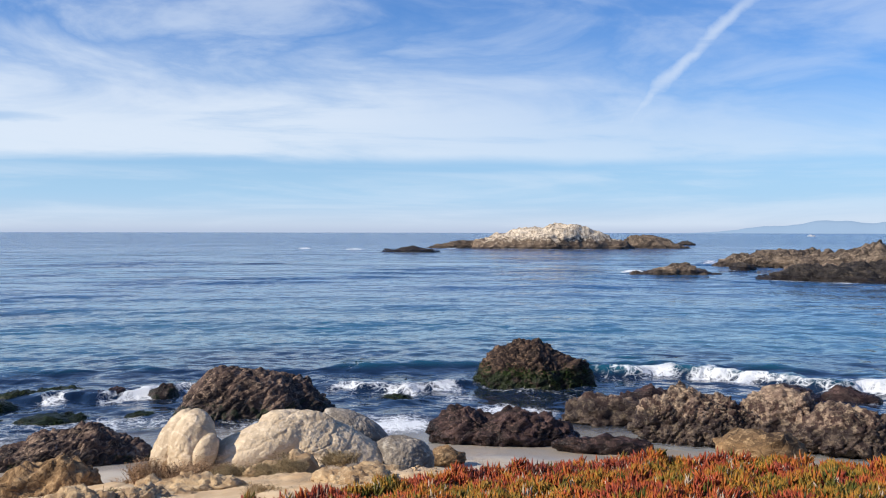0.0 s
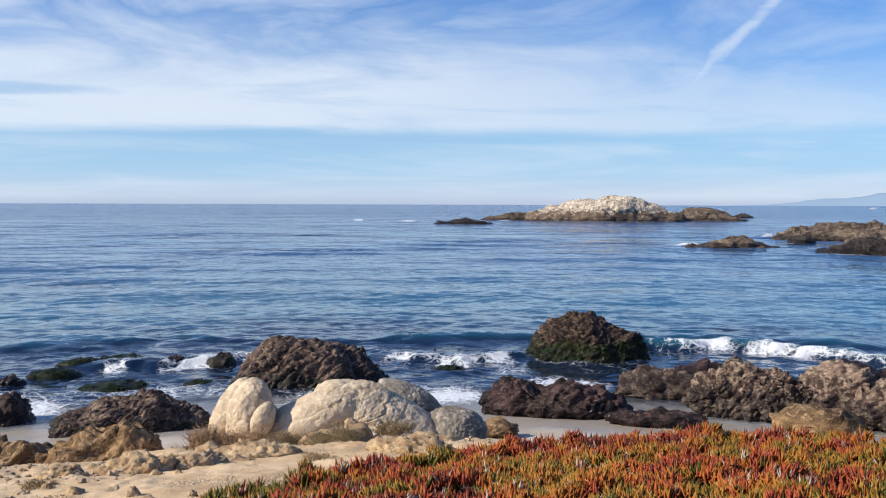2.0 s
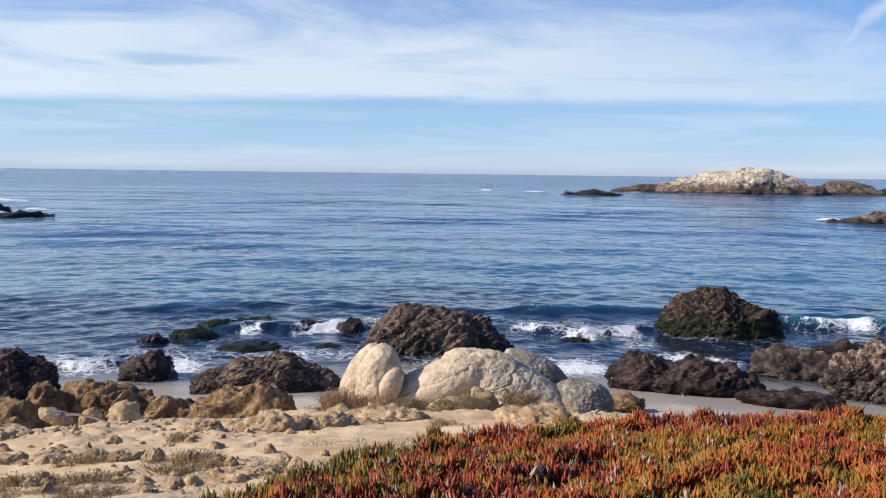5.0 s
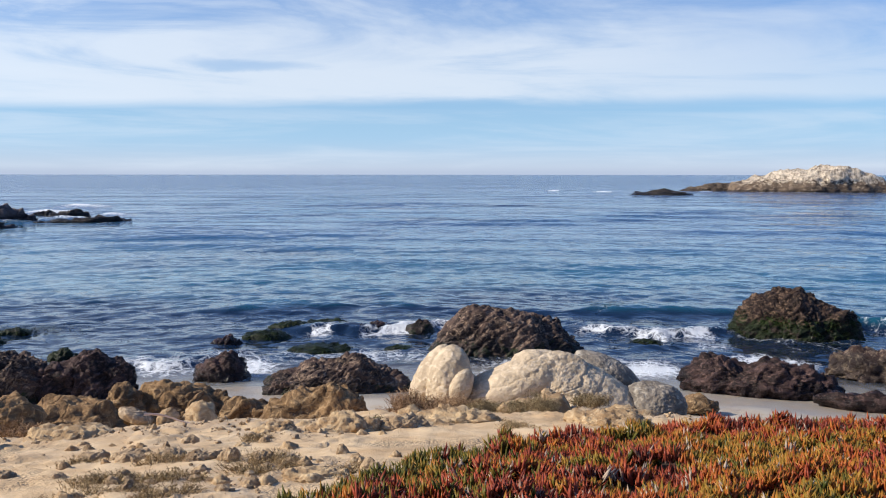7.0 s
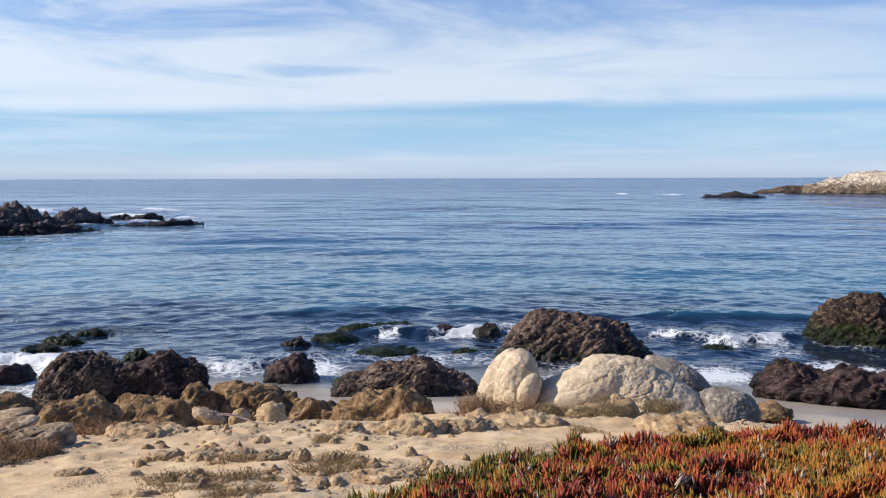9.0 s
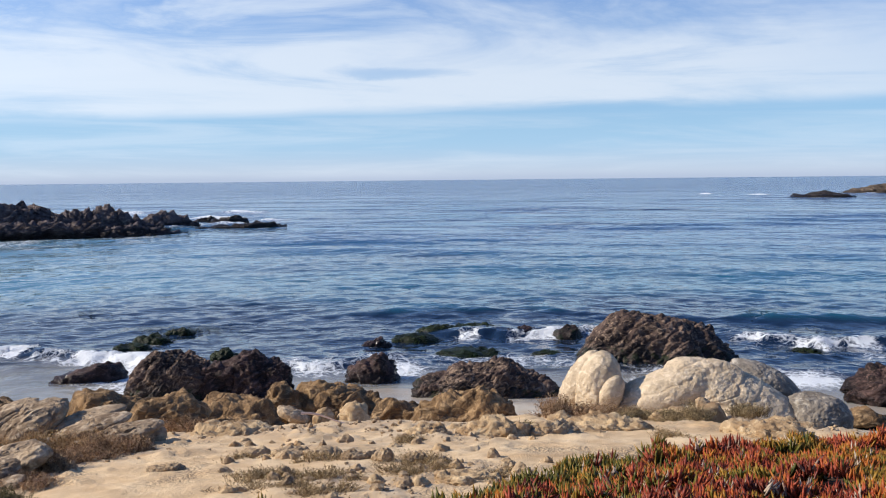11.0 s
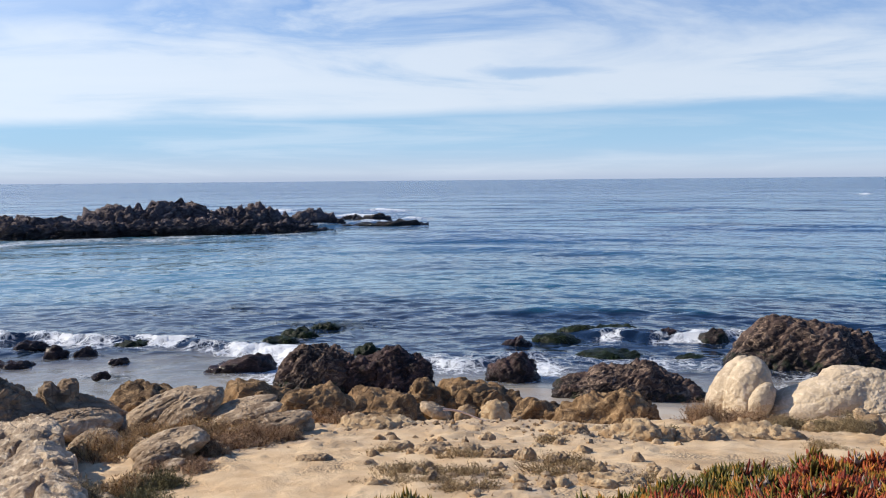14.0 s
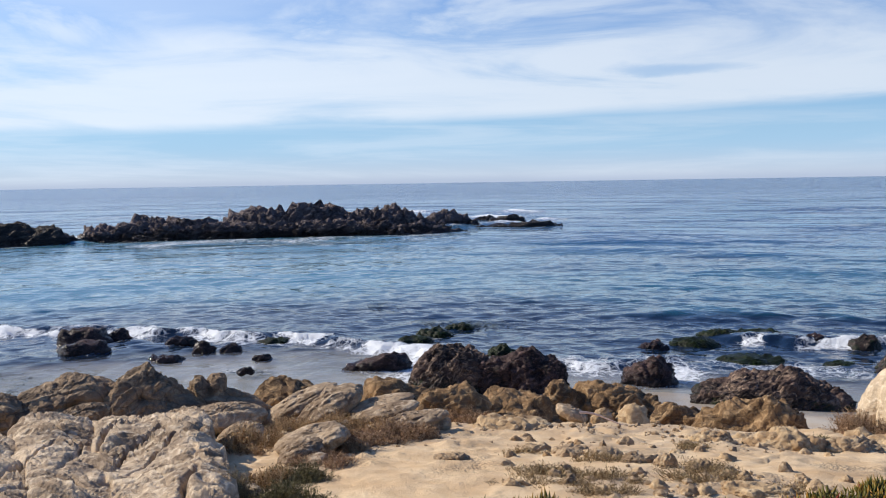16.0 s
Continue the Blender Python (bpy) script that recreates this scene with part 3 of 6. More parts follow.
def sea_height(x, y):
    az, d = polar(x, y)
    wiggle = fbm(flat3(x, y, 0.02), 3) * 9
    swell = np.sin((d + wiggle) / 12.5 * 2 * np.pi) * 0.10 * smooth(d, 44, 60) * smooth(d, 400, 120)
    swell *= 0.4 + 1.4 * np.clip(fbm(flat3(az * 0.08, d * 0.03, 1.0, 2.0), 2) + 0.3, 0, 1)
    wave = d - 42.0 - fbm(flat3(az, d * 0, 0.05, 11.0), 2) * 2.5
    swell += 0.30 * np.exp(-np.where(wave < 0, (wave / 0.9) ** 2, (wave / 2.6) ** 2)) * smooth(az, 34, 24) * np.clip(0.75 + fbm(flat3(az, d * 0, 0.12, 4.0), 2), 0, 1)
    chop = fbm(flat3(x, y, 0.8, 1.0), 3) * 0.09 * smooth(d, 27, 33) * smooth(d, 140, 50)
    surge = np.zeros(len(x))
    for a, r, da, dr, strength in FOAM_PATCHES:
        if r > 60:
            surge = np.maximum(surge, 0.55 * strength * np.exp(-((az - a) / da) ** 2 - ((d - r) / dr) ** 2))
    surge *= 0.6 + 0.8 * np.clip(fbm(flat3(x, y, 0.35, 8.0), 3) + 0.3, 0, 1)
    return swell + chop + surge + breakers(x, y)[0]


def build_sea():
    bearings = np.arange(-62, 104, 0.35)
    rings = np.concatenate([np.arange(21, 48, 0.14), np.geomspace(48, 160, 150), np.geomspace(162, 600, 150), np.geomspace(612, 4750, 60)])
    x, y, z, faces = polar_sheet(bearings, rings, sea_height)
    bearing, d = polar(x, y)
    depth = z - ground_height(x, y)
    white = breakers(x, y)[1]
    patches = np.clip(fbm(flat3(x, y, 0.16, 3.0), 4) * 1.3 + 0.42, 0, 1)
    white = np.maximum(white, (0.50 + 0.14 * smooth(bearing, 34, 40)) * patches * smooth(d, 25.5, 28) * smooth(d, 38, 31))
    for a, r, da, dr, strength in FOAM_PATCHES:
        white = np.maximum(white, strength * np.exp(-((bearing - a) / da) ** 2 - ((d - r) / dr) ** 2) * (0.7 + 0.5 * patches))
    for rx, ry, half, strength in ROCK_SPOTS:
        gap = np.hypot(x - rx, y - ry) - half
        white = np.maximum(white, strength * np.exp(-(np.maximum(gap, 0) / (0.35 + half * 0.3)) ** 2) * (0.45 + 0.75 * patches))
    me = mesh_of("water", np.stack([x, y, z], 1).tolist(), faces.tolist(), WATER, values=(("depth", depth), ("froth", white)))
    tagged(new("water", me), "blue and teal sea with low swell and white foam", "water", kind="structure")


build_ground()


# ---- rocks ----
SHAPE = {   # style: large relief, ridges, blocks, block size, fine relief, crags
    "dark": (0.07, 0.05, 0.08, 0.8, 0.02, 0.04), "kelp": (0.10, 0.12, 0.13, 0.7, 0.03, 0.06), "wet": (0.12, 0.13, 0.13, 0.45, 0.035, 0.09),
    "barn": (0.10, 0.06, 0.22, 0.5, 0.03, 0.12), "algae": (0.20, 0.15, 0.12, 0.3, 0.08, 0.18),
    "grey": (0.08, 0.04, 0.03, 0.7, 0.020, 0.0), "sand": (0.16, 0.16, 0.24, 0.16, 0.05, 0.14), "tan": (0.16, 0.16, 0.26, 0.16, 0.05, 0.16),
    "ochre": (0.12, 0.08, 0.13, 0.5, 0.02, 0.04),
    "guano": (0.10, 0.12, 0.10, 2.2, 0.03, 0.06), "far": (0.08, 0.10, 0.22, 1.2, 0.04, 0.24), "farwet": (0.10, 0.12, 0.24, 1.2, 0.04, 0.30),
    "isle": (0.06, 0.10, 0.30, 1.2, 0.03, 0.40),
}
GROUPS = {"surf_rock": "rocks in the surf", "ochre_rock": "ochre rocks below the bluff", "granite_boulder": "pale boulders on the bluff",
          "granite_slab": "slanting granite slabs", "outcrop": "fissured outcrop", "outcrop_peak": "brown crags", "algae_rock": "weedy rocks in the surf",
          "shore_outcrop": "barnacled shore rocks", "shore_rock": "dark rocks on the shore", "sea_reef": "reefs in the bay", "islet_reef": "reefs by the islet",
          "rock_island": "rocks of the island", "headland": "rocks of the headland", "surf_boulder": "boulders in the surf", "bluff_rock": "rocks on the bluff edge",
          "bluff_ledge": "ledges on the bluff edge", "sandstone_ledge": "sandstone ledges on the bluff"}
RIBS = {     # style: depth, length and width of the ribs, in metres
    "dark": (0.10, 1.6, 0.28), "kelp": (0.10, 0.9, 0.36), "wet": (0.09, 0.8, 0.26), "barn": (0.08, 0.7, 0.22), "ochre": (0.06, 0.7, 0.2),
    "far": (0.45, 4.0, 1.3), "farwet": (0.35, 4.0, 1.2), "isle": (0.62, 1.3, 0.7), "guano": (0.4, 4.0, 1.6),
}
BALLS = {}


def ball(sub):
    if sub not in BALLS:
        bm = bmesh.new()
        bmesh.ops.create_icosphere(bm, subdivisions=sub, radius=1.0)
        BALLS[sub] = (np.array([v.co[:] for v in bm.verts]), [[v.index for v in f.verts] for f in bm.faces])
        bm.free()
    return BALLS[sub]


def rock_points(style, depth, lumps, sub, seed):
    """A weathered rock. lumps give the ridge: place along, height and half width of each swelling. Noise breaks it up; its foot goes below ground."""
    rnd = random.Random(seed * 7 + 1)
    big, ridge, block, block_size, fine, crag = SHAPE[style]
    dirs, faces = ball(sub)
    lumps = sorted(lumps)
    tall = max(h for _, h, _ in lumps)
    left, right = min(c - w for c, _, w in lumps), max(c + w for c, _, w in lumps)
    mid, half = (left + right) / 2, (right - left) / 2
    widen = {"dark": 1.06, "kelp": 1.0, "wet": 1.04, "grey": 1.05, "ochre": 1.25, "far": 1.2, "farwet": 1.2, "isle": 1.2, "guano": 1.06}.get(style, 1.1)
    left, right, half, depth = mid - half * widen, mid + half * widen, half * widen, depth * widen
    under = max(0.5 * tall, 0.3 * half)
    line = np.linspace(-1, 1, 241)
    at = mid + half * line
    crest = np.interp(at, [left] + [c for c, _, _ in lumps] + [right], [0] + [h for _, h, _ in lumps] + [0]) * 0.96
    for c, h, w in lumps:
        crest = np.maximum(crest, h * np.sqrt(np.maximum(1 - ((at - c) / w) ** 2, 0)))
    crest = tall * (crest / tall) ** (1.0 if style == "grey" else 0.82)
    if style in ("far", "farwet", "isle"):
        step = 0.06 * half + 0.6
        jag = ridged(np.stack([at / step, at * 0 + seed, at * 0 + 0.5], 1), 3, 0.6)
        crest *= (0.78 + 0.45 * jag) if style == "isle" else (0.90 + 0.18 * jag)
    kernel = np.exp(-np.linspace(-2, 2, 13) ** 2) if style not in ("far", "farwet", "isle") else np.exp(-np.linspace(-6, 6, 13) ** 2)
    crest = np.convolve(np.pad(crest, 6, mode="constant"), kernel / kernel.sum(), mode="valid")
    ux = np.clip(dirs[:, 0], -1, 1)
    s = np.sqrt(np.maximum(1 - ux * ux, 1e-9))
    cy, cz = dirs[:, 1] / s, dirs[:, 2] / s
    swing = 0.22 * depth * np.sin(ux * rnd.uniform(2, 4) + rnd.uniform(0, 6))
    height = np.interp(ux, line, crest)
    pts = np.stack([half * ux,
                    swing * np.maximum(cz, 0) + depth * s ** 0.7 * np.sign(cy) * np.abs(cy) ** 0.95,
                    np.where(cz >= 0, height * np.abs(cz) ** 0.95, -under * s * np.abs(cz))], 1)
    chips = {"grey": 3, "guano": 6, "sand": 12, "far": 5, "farwet": 7}.get(style, 16)
    unit_pts = pts / (half, depth, tall)
    for _ in range(chips):
        n = Vector((rnd.gauss(0, 1), rnd.gauss(0, 1) - 0.2, rnd.uniform(0.05, 0.8))).normalized()
        over = unit_pts @ np.array(n) - rnd.uniform(0.74, 0.95)
        unit_pts = unit_pts - np.maximum(over, 0)[:, None] * np.array(n) * 0.8
    pts = unit_pts * (half, depth, tall)
    ways = dirs / (half, depth, max(tall, 0.4 * half))
    ways /= np.linalg.norm(ways, axis=1)[:, None]
    size = (half * depth * tall) ** (1 / 3)
    shift = np.array([rnd.uniform(0, 90) for _ in range(3)])
    tilt = np.array(Euler((rnd.uniform(-0.5, 0.5), rnd.uniform(-0.5, 0.5), rnd.uniform(-1, 1))).to_matrix())
    q = pts @ tilt.T
    push = big * fbm(q / size * 0.9 + shift, 3) + ridge * ridged(q / size * (1.3, 1.3, 0.8) + shift, 5, 0.52)
    squash = np.array((1.0, 1.0, 1.15))
    warp = np.stack([perlin(q / block_size + shift + k * 31) for k in range(3)], 1) * 0.35
    near, far, chance = cells(q / (block_size * 0.8) * squash + shift + warp, seed)
    unit = min(size, block_size * 1.4)
    push = push * size + block * unit * (0.45 * np.clip((far - near) / 0.2, 0, 1) ** 0.5 + 0.25 * (0.5 - near) + 0.75 * (chance - 0.5) * np.clip((far - near) / 0.12, 0, 1))
    near, far, chance = cells(q / (block_size * 0.33) * squash + shift * 1.3 + warp * 2, seed + 5)
    push += block * min(size, block_size) * (0.20 * np.clip((far - near) / 0.25, 0, 1) ** 0.6 + 0.30 * (chance - 0.5) * np.clip((far - near) / 0.15, 0, 1))
    rib, long, wide = RIBS.get(style, (0, 1, 1))
    if rib:
        # ribs that run aslant over the rock, parted by sharp creases
        aslant = np.array(Euler((0.35, 0.75 + rnd.uniform(-0.15, 0.15), rnd.uniform(-0.3, 0.3))).to_matrix())
        r = (pts + 0.5 * wide * np.stack([perlin(pts / (wide * 2.5) + shift + 23 * k) for k in range(3)], 1)) @ aslant.T
        r = r / (long, wide * 1.3, wide)
        folds = np.abs(perlin(r + shift)) + 0.5 * np.abs(perlin(r * 2.1 + shift + 9)) + 0.25 * np.abs(perlin(r * 4.3 + shift + 5))
        push += rib * 2.2 * (np.minimum(folds, 0.75) - 0.35)
    push += fine * size * fbm(q / size * 7 + shift, 4, 0.6)
    if crag:
        unit = min(block_size, size * 0.8)
        bent = pts + 0.25 * unit * np.stack([perlin(pts / unit * 1.3 + shift + 40 * k) for k in range(3)], 1)
        folds = np.abs(perlin(bent / (unit * 0.5) + shift)) + 0.5 * np.abs(perlin(bent / (unit * 0.23) + shift)) + 0.28 * np.abs(perlin(bent / (unit * 0.11) + shift))
        push += crag * unit * (folds - 0.4) * (1.1 if style == "algae" else -1.2)
    if style == "grey":
        for _ in range(1):
            n = Vector((rnd.uniform(-1, 1), rnd.uniform(-0.6, 0.6), rnd.uniform(-0.7, 0.7))).normalized()
            gap = np.abs(pts @ np.array(n) - rnd.uniform(-0.45, 0.45) * half + 0.10 * size * fbm(pts / size + shift, 2))
            push -= 0.045 * size * np.exp(-(gap / (0.035 * size)) ** 2)
    push -= push[dirs[:, 2] > 0].mean()
    return pts + ways * push[:, None] + (mid, 0, 0), faces


def seaweed(parent, pts, rnd, count, top):
    """Flat straps of weed that lie on a rock and hang down its sides."""
    patchy = fbm(pts * 1.4 + 3.0, 2)
    low = [p for p, k in zip(pts.tolist(), patchy) if -0.05 < p[2] < top + 0.5 * k and k > -0.02]
    verts, faces, tint = [], [], []
    middle = Vector((0, 0, 0))
    for _ in range(count if low else 0):
        a = Vector(rnd.choice(low))
        out = (Vector((a.x, a.y, 0)) - middle).normalized() * 0.5 + Vector((rnd.uniform(-1, 1), rnd.uniform(-1, 1), rnd.uniform(-0.25, 0.08)))
        out = out.normalized() * rnd.uniform(0.10, 0.28)
        side = out.cross(Vector((0, 0, 1))).normalized() * rnd.uniform(0.015, 0.04)
        k = len(verts)
        for s, drop in ((0, -0.01), (0.4, 0.02), (0.8, -0.02), (1.0, -0.08)):
            c = a + out * s + Vector((0, 0, drop))
            verts.extend([c - side * (1.1 - s), c + side * (1.1 - s)])
        for i in range(3):
            faces.append((k + 2 * i, k + 2 * i + 1, k + 2 * i + 3, k + 2 * i + 2))
        tint.extend([rnd.random()] * 8)
    ob = new("seaweed", mesh_of("seaweed", verts, faces, WEED, True, (("tint", tint),)))
    ob.parent = parent
    tagged(ob, "wet green and brown seaweed", kind="stuff")


def pavement(az_lo, az_hi, near, far, seed, label):
    """One flat-topped block of the fissured outcrop, pillowed by two sets of cracks; it stands between two bearings."""
    rows, cols = 340, 200
    r, a = np.meshgrid(np.linspace(near, far, rows), np.linspace(az_lo, az_hi, cols), indexing="ij")
    a = a + 1.1 * fbm(flat3(r.ravel(), a.ravel() * 0, 0.9, 3.0), 3).reshape(r.shape) + 1.6 * (r - 7.5) / 1.5 * 0.5
    v = (r - near) / (far - near) * 2 - 1
    u = np.linspace(-1, 1, cols)[None, :] + 0 * r
    x, y = (-r * np.sin(np.radians(a))).ravel(), (r * np.cos(np.radians(a))).ravel()
    u, v = u.ravel(), v.ravel()
    border = np.maximum(np.abs(u), np.abs(v) ** 2) + 0.07 * fbm(flat3(x, y, 2.2, seed), 3)
    lift = (1 - smooth(border, 0.86, 1.0)) * (1 - 0.16 * np.abs(u) ** 3)
    turn = radians(-40)
    px, py = x * math.cos(turn) - y * math.sin(turn), x * math.sin(turn) + y * math.cos(turn)
    p = np.stack([px, py, np.full(len(x), seed * 1.3)], 1)
    warp = np.stack([fbm(p / 0.8 + 19 * k, 3) for k in range(3)], 1) * (0.14, 0.14, 0.0)
    q = p + warp
    pillow = 0.10 * fbm(p / (1.1, 1.6, 1.0), 2) + 0.035 * fbm(q / (0.5, 0.9, 1.0), 3)
    # deep joints, lesser joints, and the fine sheets between them
    joint = q[:, 0] / 0.36 + 0.5 * perlin(p / (1.0, 1.6, 1.0) + 11)
    pillow -= 0.10 * np.exp(-((np.abs((joint + 0.5) % 1.0 - 0.5) * 0.36) / 0.022) ** 2) * smooth(perlin(p / 0.9 + 23), -0.35, 0.0)
    pillow -= 0.022 * crease(q @ np.array(((0.8, 0.6, 0), (-0.6, 0.8, 0), (0, 0, 1.0))), np.array((1.1, 0.26, 1.0)), 0.10)
    sheet = (q[:, 1] + 0.55 * q[:, 0]) / 0.11 + 0.8 * perlin(p / 0.7)
    pillow += 0.045 * (sheet % 1.0) ** 1.6 * smooth(fbm(p / 0.6 + 7, 2), -0.3, 0.15)
    pillow -= 0.024 * crease(q + 3.0, np.array((1.3, 0.10, 1.0)), 0.11)
    pillow += 0.012 * fbm(p / 0.10, 4, 0.6)
    d = np.hypot(x, y)
    top = 4.06 - 0.045 * (d - 6.0) + 0.03 * np.sin(a.ravel() * 0.9 + seed)
    floor = ground_height(x, y) - 0.25
    z = floor + (top + pillow - floor) * lift
    k = np.arange(rows * cols).reshape(rows, cols)
    faces = np.stack([k[:-1, :-1].ravel(), k[1:, :-1].ravel(), k[1:, 1:].ravel(), k[:-1, 1:].ravel()], 1)[:, ::-1]
    centre = np.array([x.mean(), y.mean(), 3.6])
    me = mesh_of("outcrop", (np.stack([x, y, z], 1) - centre).tolist(), faces.tolist(), MATS["strata"])
    ob = new("outcrop", me)
    ob.location = centre
    tagged(ob, label, "rock", "fissured outcrop")


def rock(name, style, x, y, z, az, depth, lumps, sub, seed, label):
    pts, faces = rock_points(style, depth, lumps, sub, seed)
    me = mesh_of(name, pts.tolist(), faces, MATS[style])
    ob = new(name, me)
    ob.matrix_world = pose(x, y, z, 0, 0, az)
    tagged(ob, label, "rock", GROUPS.get(name, ""))
    if style in ("algae", "kelp"):
        seaweed(ob, pts, random.Random(seed), 200 if style == "algae" else 900, 0.8 if style == "kelp" else 0.5)
    if abs(z) < 0.31 and math.hypot(x, y) > 26:
        half = max(abs(c) + w for c, _, w in lumps) * 0.75
        ROCK_SPOTS.append((x, y, half, 0.34 if math.hypot(x, y) < 60 else 0.45))
    return ob


def crease(p, stretch, width):
    """Fine crooked lines, 1 on the line: where a stretched noise changes sign."""
    n = perlin(p / stretch) + 0.35 * perlin(p / stretch * 2.3 + 4.0)
    return np.exp(-(n / width) ** 2)


BUILD = {   # style: slow swell, ridges, depth of the joints, depth of the fine lines
    "white": (0.06, 0.03, 0.030, 0.005), "grey": (0.07, 0.05, 0.020, 0.014), "slab": (0.05, 0.20, 0.070, 0.016), "tan": (0.14, 0.10, 0.03, 0.02), "ochre2": (0.07, 0.24, 0.080, 0.030),
}


def boulder(name, style, x, y, z, az, masses, sub, seed, label):
    """Weathered granite, grown together from one or more rounded masses: offset to the right, away and up, tilt of the long axis, half sizes."""
    rnd = random.Random(seed)
    slow, ridge, joint, lines = BUILD[style]
    dirs, faces = ball(sub)
    shift = np.array([rnd.uniform(0, 90) for _ in range(3)])
    reach = np.zeros(len(dirs))
    for right, away, up, tilt, half in masses:
        turn = np.array(Euler((0, -radians(tilt), 0)).to_matrix())
        way, start = dirs @ turn / half, -np.array((right, away, up)) @ turn / half
        b, c = way @ start, start @ start - 1
        a = (way * way).sum(1)
        root = b * b - a * c
        reach = np.maximum(reach, np.where(root > 0, (-b + np.sqrt(np.maximum(root, 0))) / a, 0.02))
    pts = dirs * reach[:, None]
    size = float(np.mean(reach))
    flatten = rnd.uniform(0.80, 0.9)
    for _ in range(4):
        n = np.array(Vector((rnd.gauss(0, 1), rnd.gauss(0, 1), rnd.gauss(0, 0.6))).normalized())
        along = pts @ n
        pts = pts - np.maximum(along - flatten * along.max(), 0)[:, None] * n * 0.6
    warp = np.stack([fbm(pts / (size * 0.9) + shift + 31 * k, 3) for k in range(3)], 1)
    tilt = radians(masses[0][3])
    bent = (pts + warp * size * 0.16) @ np.array(Euler((0, -tilt, 0)).to_matrix())
    push = slow * size * fbm(pts / size * 0.9 + shift, 3) + ridge * size * (ridged(bent / size * ((0.3, 1.7, 2.3) if style in ("slab", "ochre2") else (0.6, 1.6, 2.0)) + shift, 4, 0.5) - 0.4)
    push -= joint * size * crease(bent / size + shift, np.array((2.6, 0.62, 0.50)), 0.06)
    push -= lines * size * crease(bent / size + shift * 1.7, np.array((0.50, 0.7, 0.34)), 0.09)
    push += 0.010 * fbm(pts / 0.07 + shift, 3, 0.6) + 0.012 * size * fbm(pts / size * 6 + shift, 3, 0.6)
    ob = new(name, mesh_of(name, (pts + dirs * push[:, None]).tolist(), faces, MATS[style]))
    ob.matrix_world = pose(x, y, z, 0, 0, az)
    return tagged(ob, label, "rock", GROUPS.get(name, ""))


rock("surf_boulder", "dark", -6.49, 32.60, 0.00, 11.2, 1.82, ((-2.05, 0.75, 0.55), (-1.35, 1.34, 0.85), (-0.45, 1.42, 1.0), (0.5, 1.30, 1.0), (1.4, 0.9, 0.8), (2.2, 0.42, 0.55)), 7, 1, "large brown barnacled boulder standing in the surf")
rock("surf_rock", "dark", -10.34, 34.77, 0.00, 16.5, 0.46, ((0.2, 0.52, 0.42), (-0.2, 0.32, 0.34)), 4, 2, "small dark wet rock beside the large boulder in the surf")
rock("surf_boulder", "kelp", 3.41, 38.29, 0.00, -5.2, 1.92, ((-2.05, 0.8, 0.45), (-1.5, 1.28, 0.6), (-0.8, 1.52, 0.6), (0.1, 1.70, 0.5), (0.55, 1.42, 0.35), (1.0, 1.02, 0.5), (1.75, 0.85, 0.45), (2.3, 0.42, 0.4)), 7, 3, "brown boulder with green seaweed standing in the surf")
rock("beach_rock", "wet", 1.49, 27.59, 0.36, -3.1, 0.88, ((-1.25, 0.6, 0.84), (0.35, 0.63, 0.55), (1.31, 0.36, 0.93), (-0.44, 0.3, 0.81)), 6, 4, "dark wet knobbly rock lying on the wet sand")
rock("beach_ledge", "wet", 4.09, 25.67, 0.40, -9.2, 0.34, ((0.55, 0.2, 0.8), (-0.5, 0.1, 0.8)), 4, 5, "low dark wet rock ledge on the sand")
rock("shore_outcrop", "barn", 5.19, 30.47, 0.20, -9.8, 0.76, ((-0.86, 0.83, 0.69), (0.03, 0.55, 0.9), (0.81, 0.45, 0.72)), 5, 6, "brown barnacled rock outcrop running down to the water")
rock("shore_outcrop", "barn", 7.27, 27.78, 0.38, -14.8, 0.77, ((-0.48, 1.18, 0.75), (-1.11, 0.75, 0.75), (0.46, 0.95, 1.01), (1.07, 0.79, 0.67)), 7, 7, "tan and brown barnacled rock outcrop on the shore")
rock("shore_outcrop", "barn", 9.39, 27.23, 0.40, -19.2, 0.71, ((-0.06, 1.27, 0.81), (0.68, 1.06, 0.76), (-0.66, 1.02, 0.67)), 6, 8, "tan barnacled rock outcrop with a smooth pale top")
rock("shore_outcrop", "barn", 10.75, 26.32, 0.45, -22.5, 0.84, ((-0.06, 0.89, 1.0), (0.78, 0.65, 0.83), (-0.77, 0.53, 0.83)), 6, 9, "pitted tan and brown rock outcrop on the shore")
rock("surf_rock", "wet", 14.48, 34.58, 0.00, -22.8, 0.66, ((-0.38, 0.42, 0.7), (0.36, 0.27, 0.66)), 4, 10, "dark wet rock behind the shore outcrop")
rock("surf_rock", "wet", 12.18, 34.88, -0.00, -19.3, 0.69, ((0.56, 0.5, 0.86), (-0.58, 0.43, 0.65)), 4, 11, "dark wet rock behind the shore outcrop")
rock("surf_rock", "wet", 6.99, 34.61, 0.00, -11.5, 0.56, ((0.44, 0.44, 0.83), (-0.45, 0.18, 0.52)), 4, 12, "low dark wet rock beside the shore outcrop")
rock("bluff_rock", "ochre", 6.49, 20.12, 1.60, -18.1, 0.61, ((-0.41, 0.22, 0.34), (-0.02, 0.29, 0.3), (0.42, 0.29, 0.32)), 4, 13, "pale tan rounded rock behind the ice plants")
rock("beach_stone", "ochre", 0.05, 22.71, 0.70, -0.2, 0.33, ((-0.15, 0.26, 0.33), (0.15, 0.13, 0.21)), 4, 14, "ochre rounded stone at the foot of the bluff")
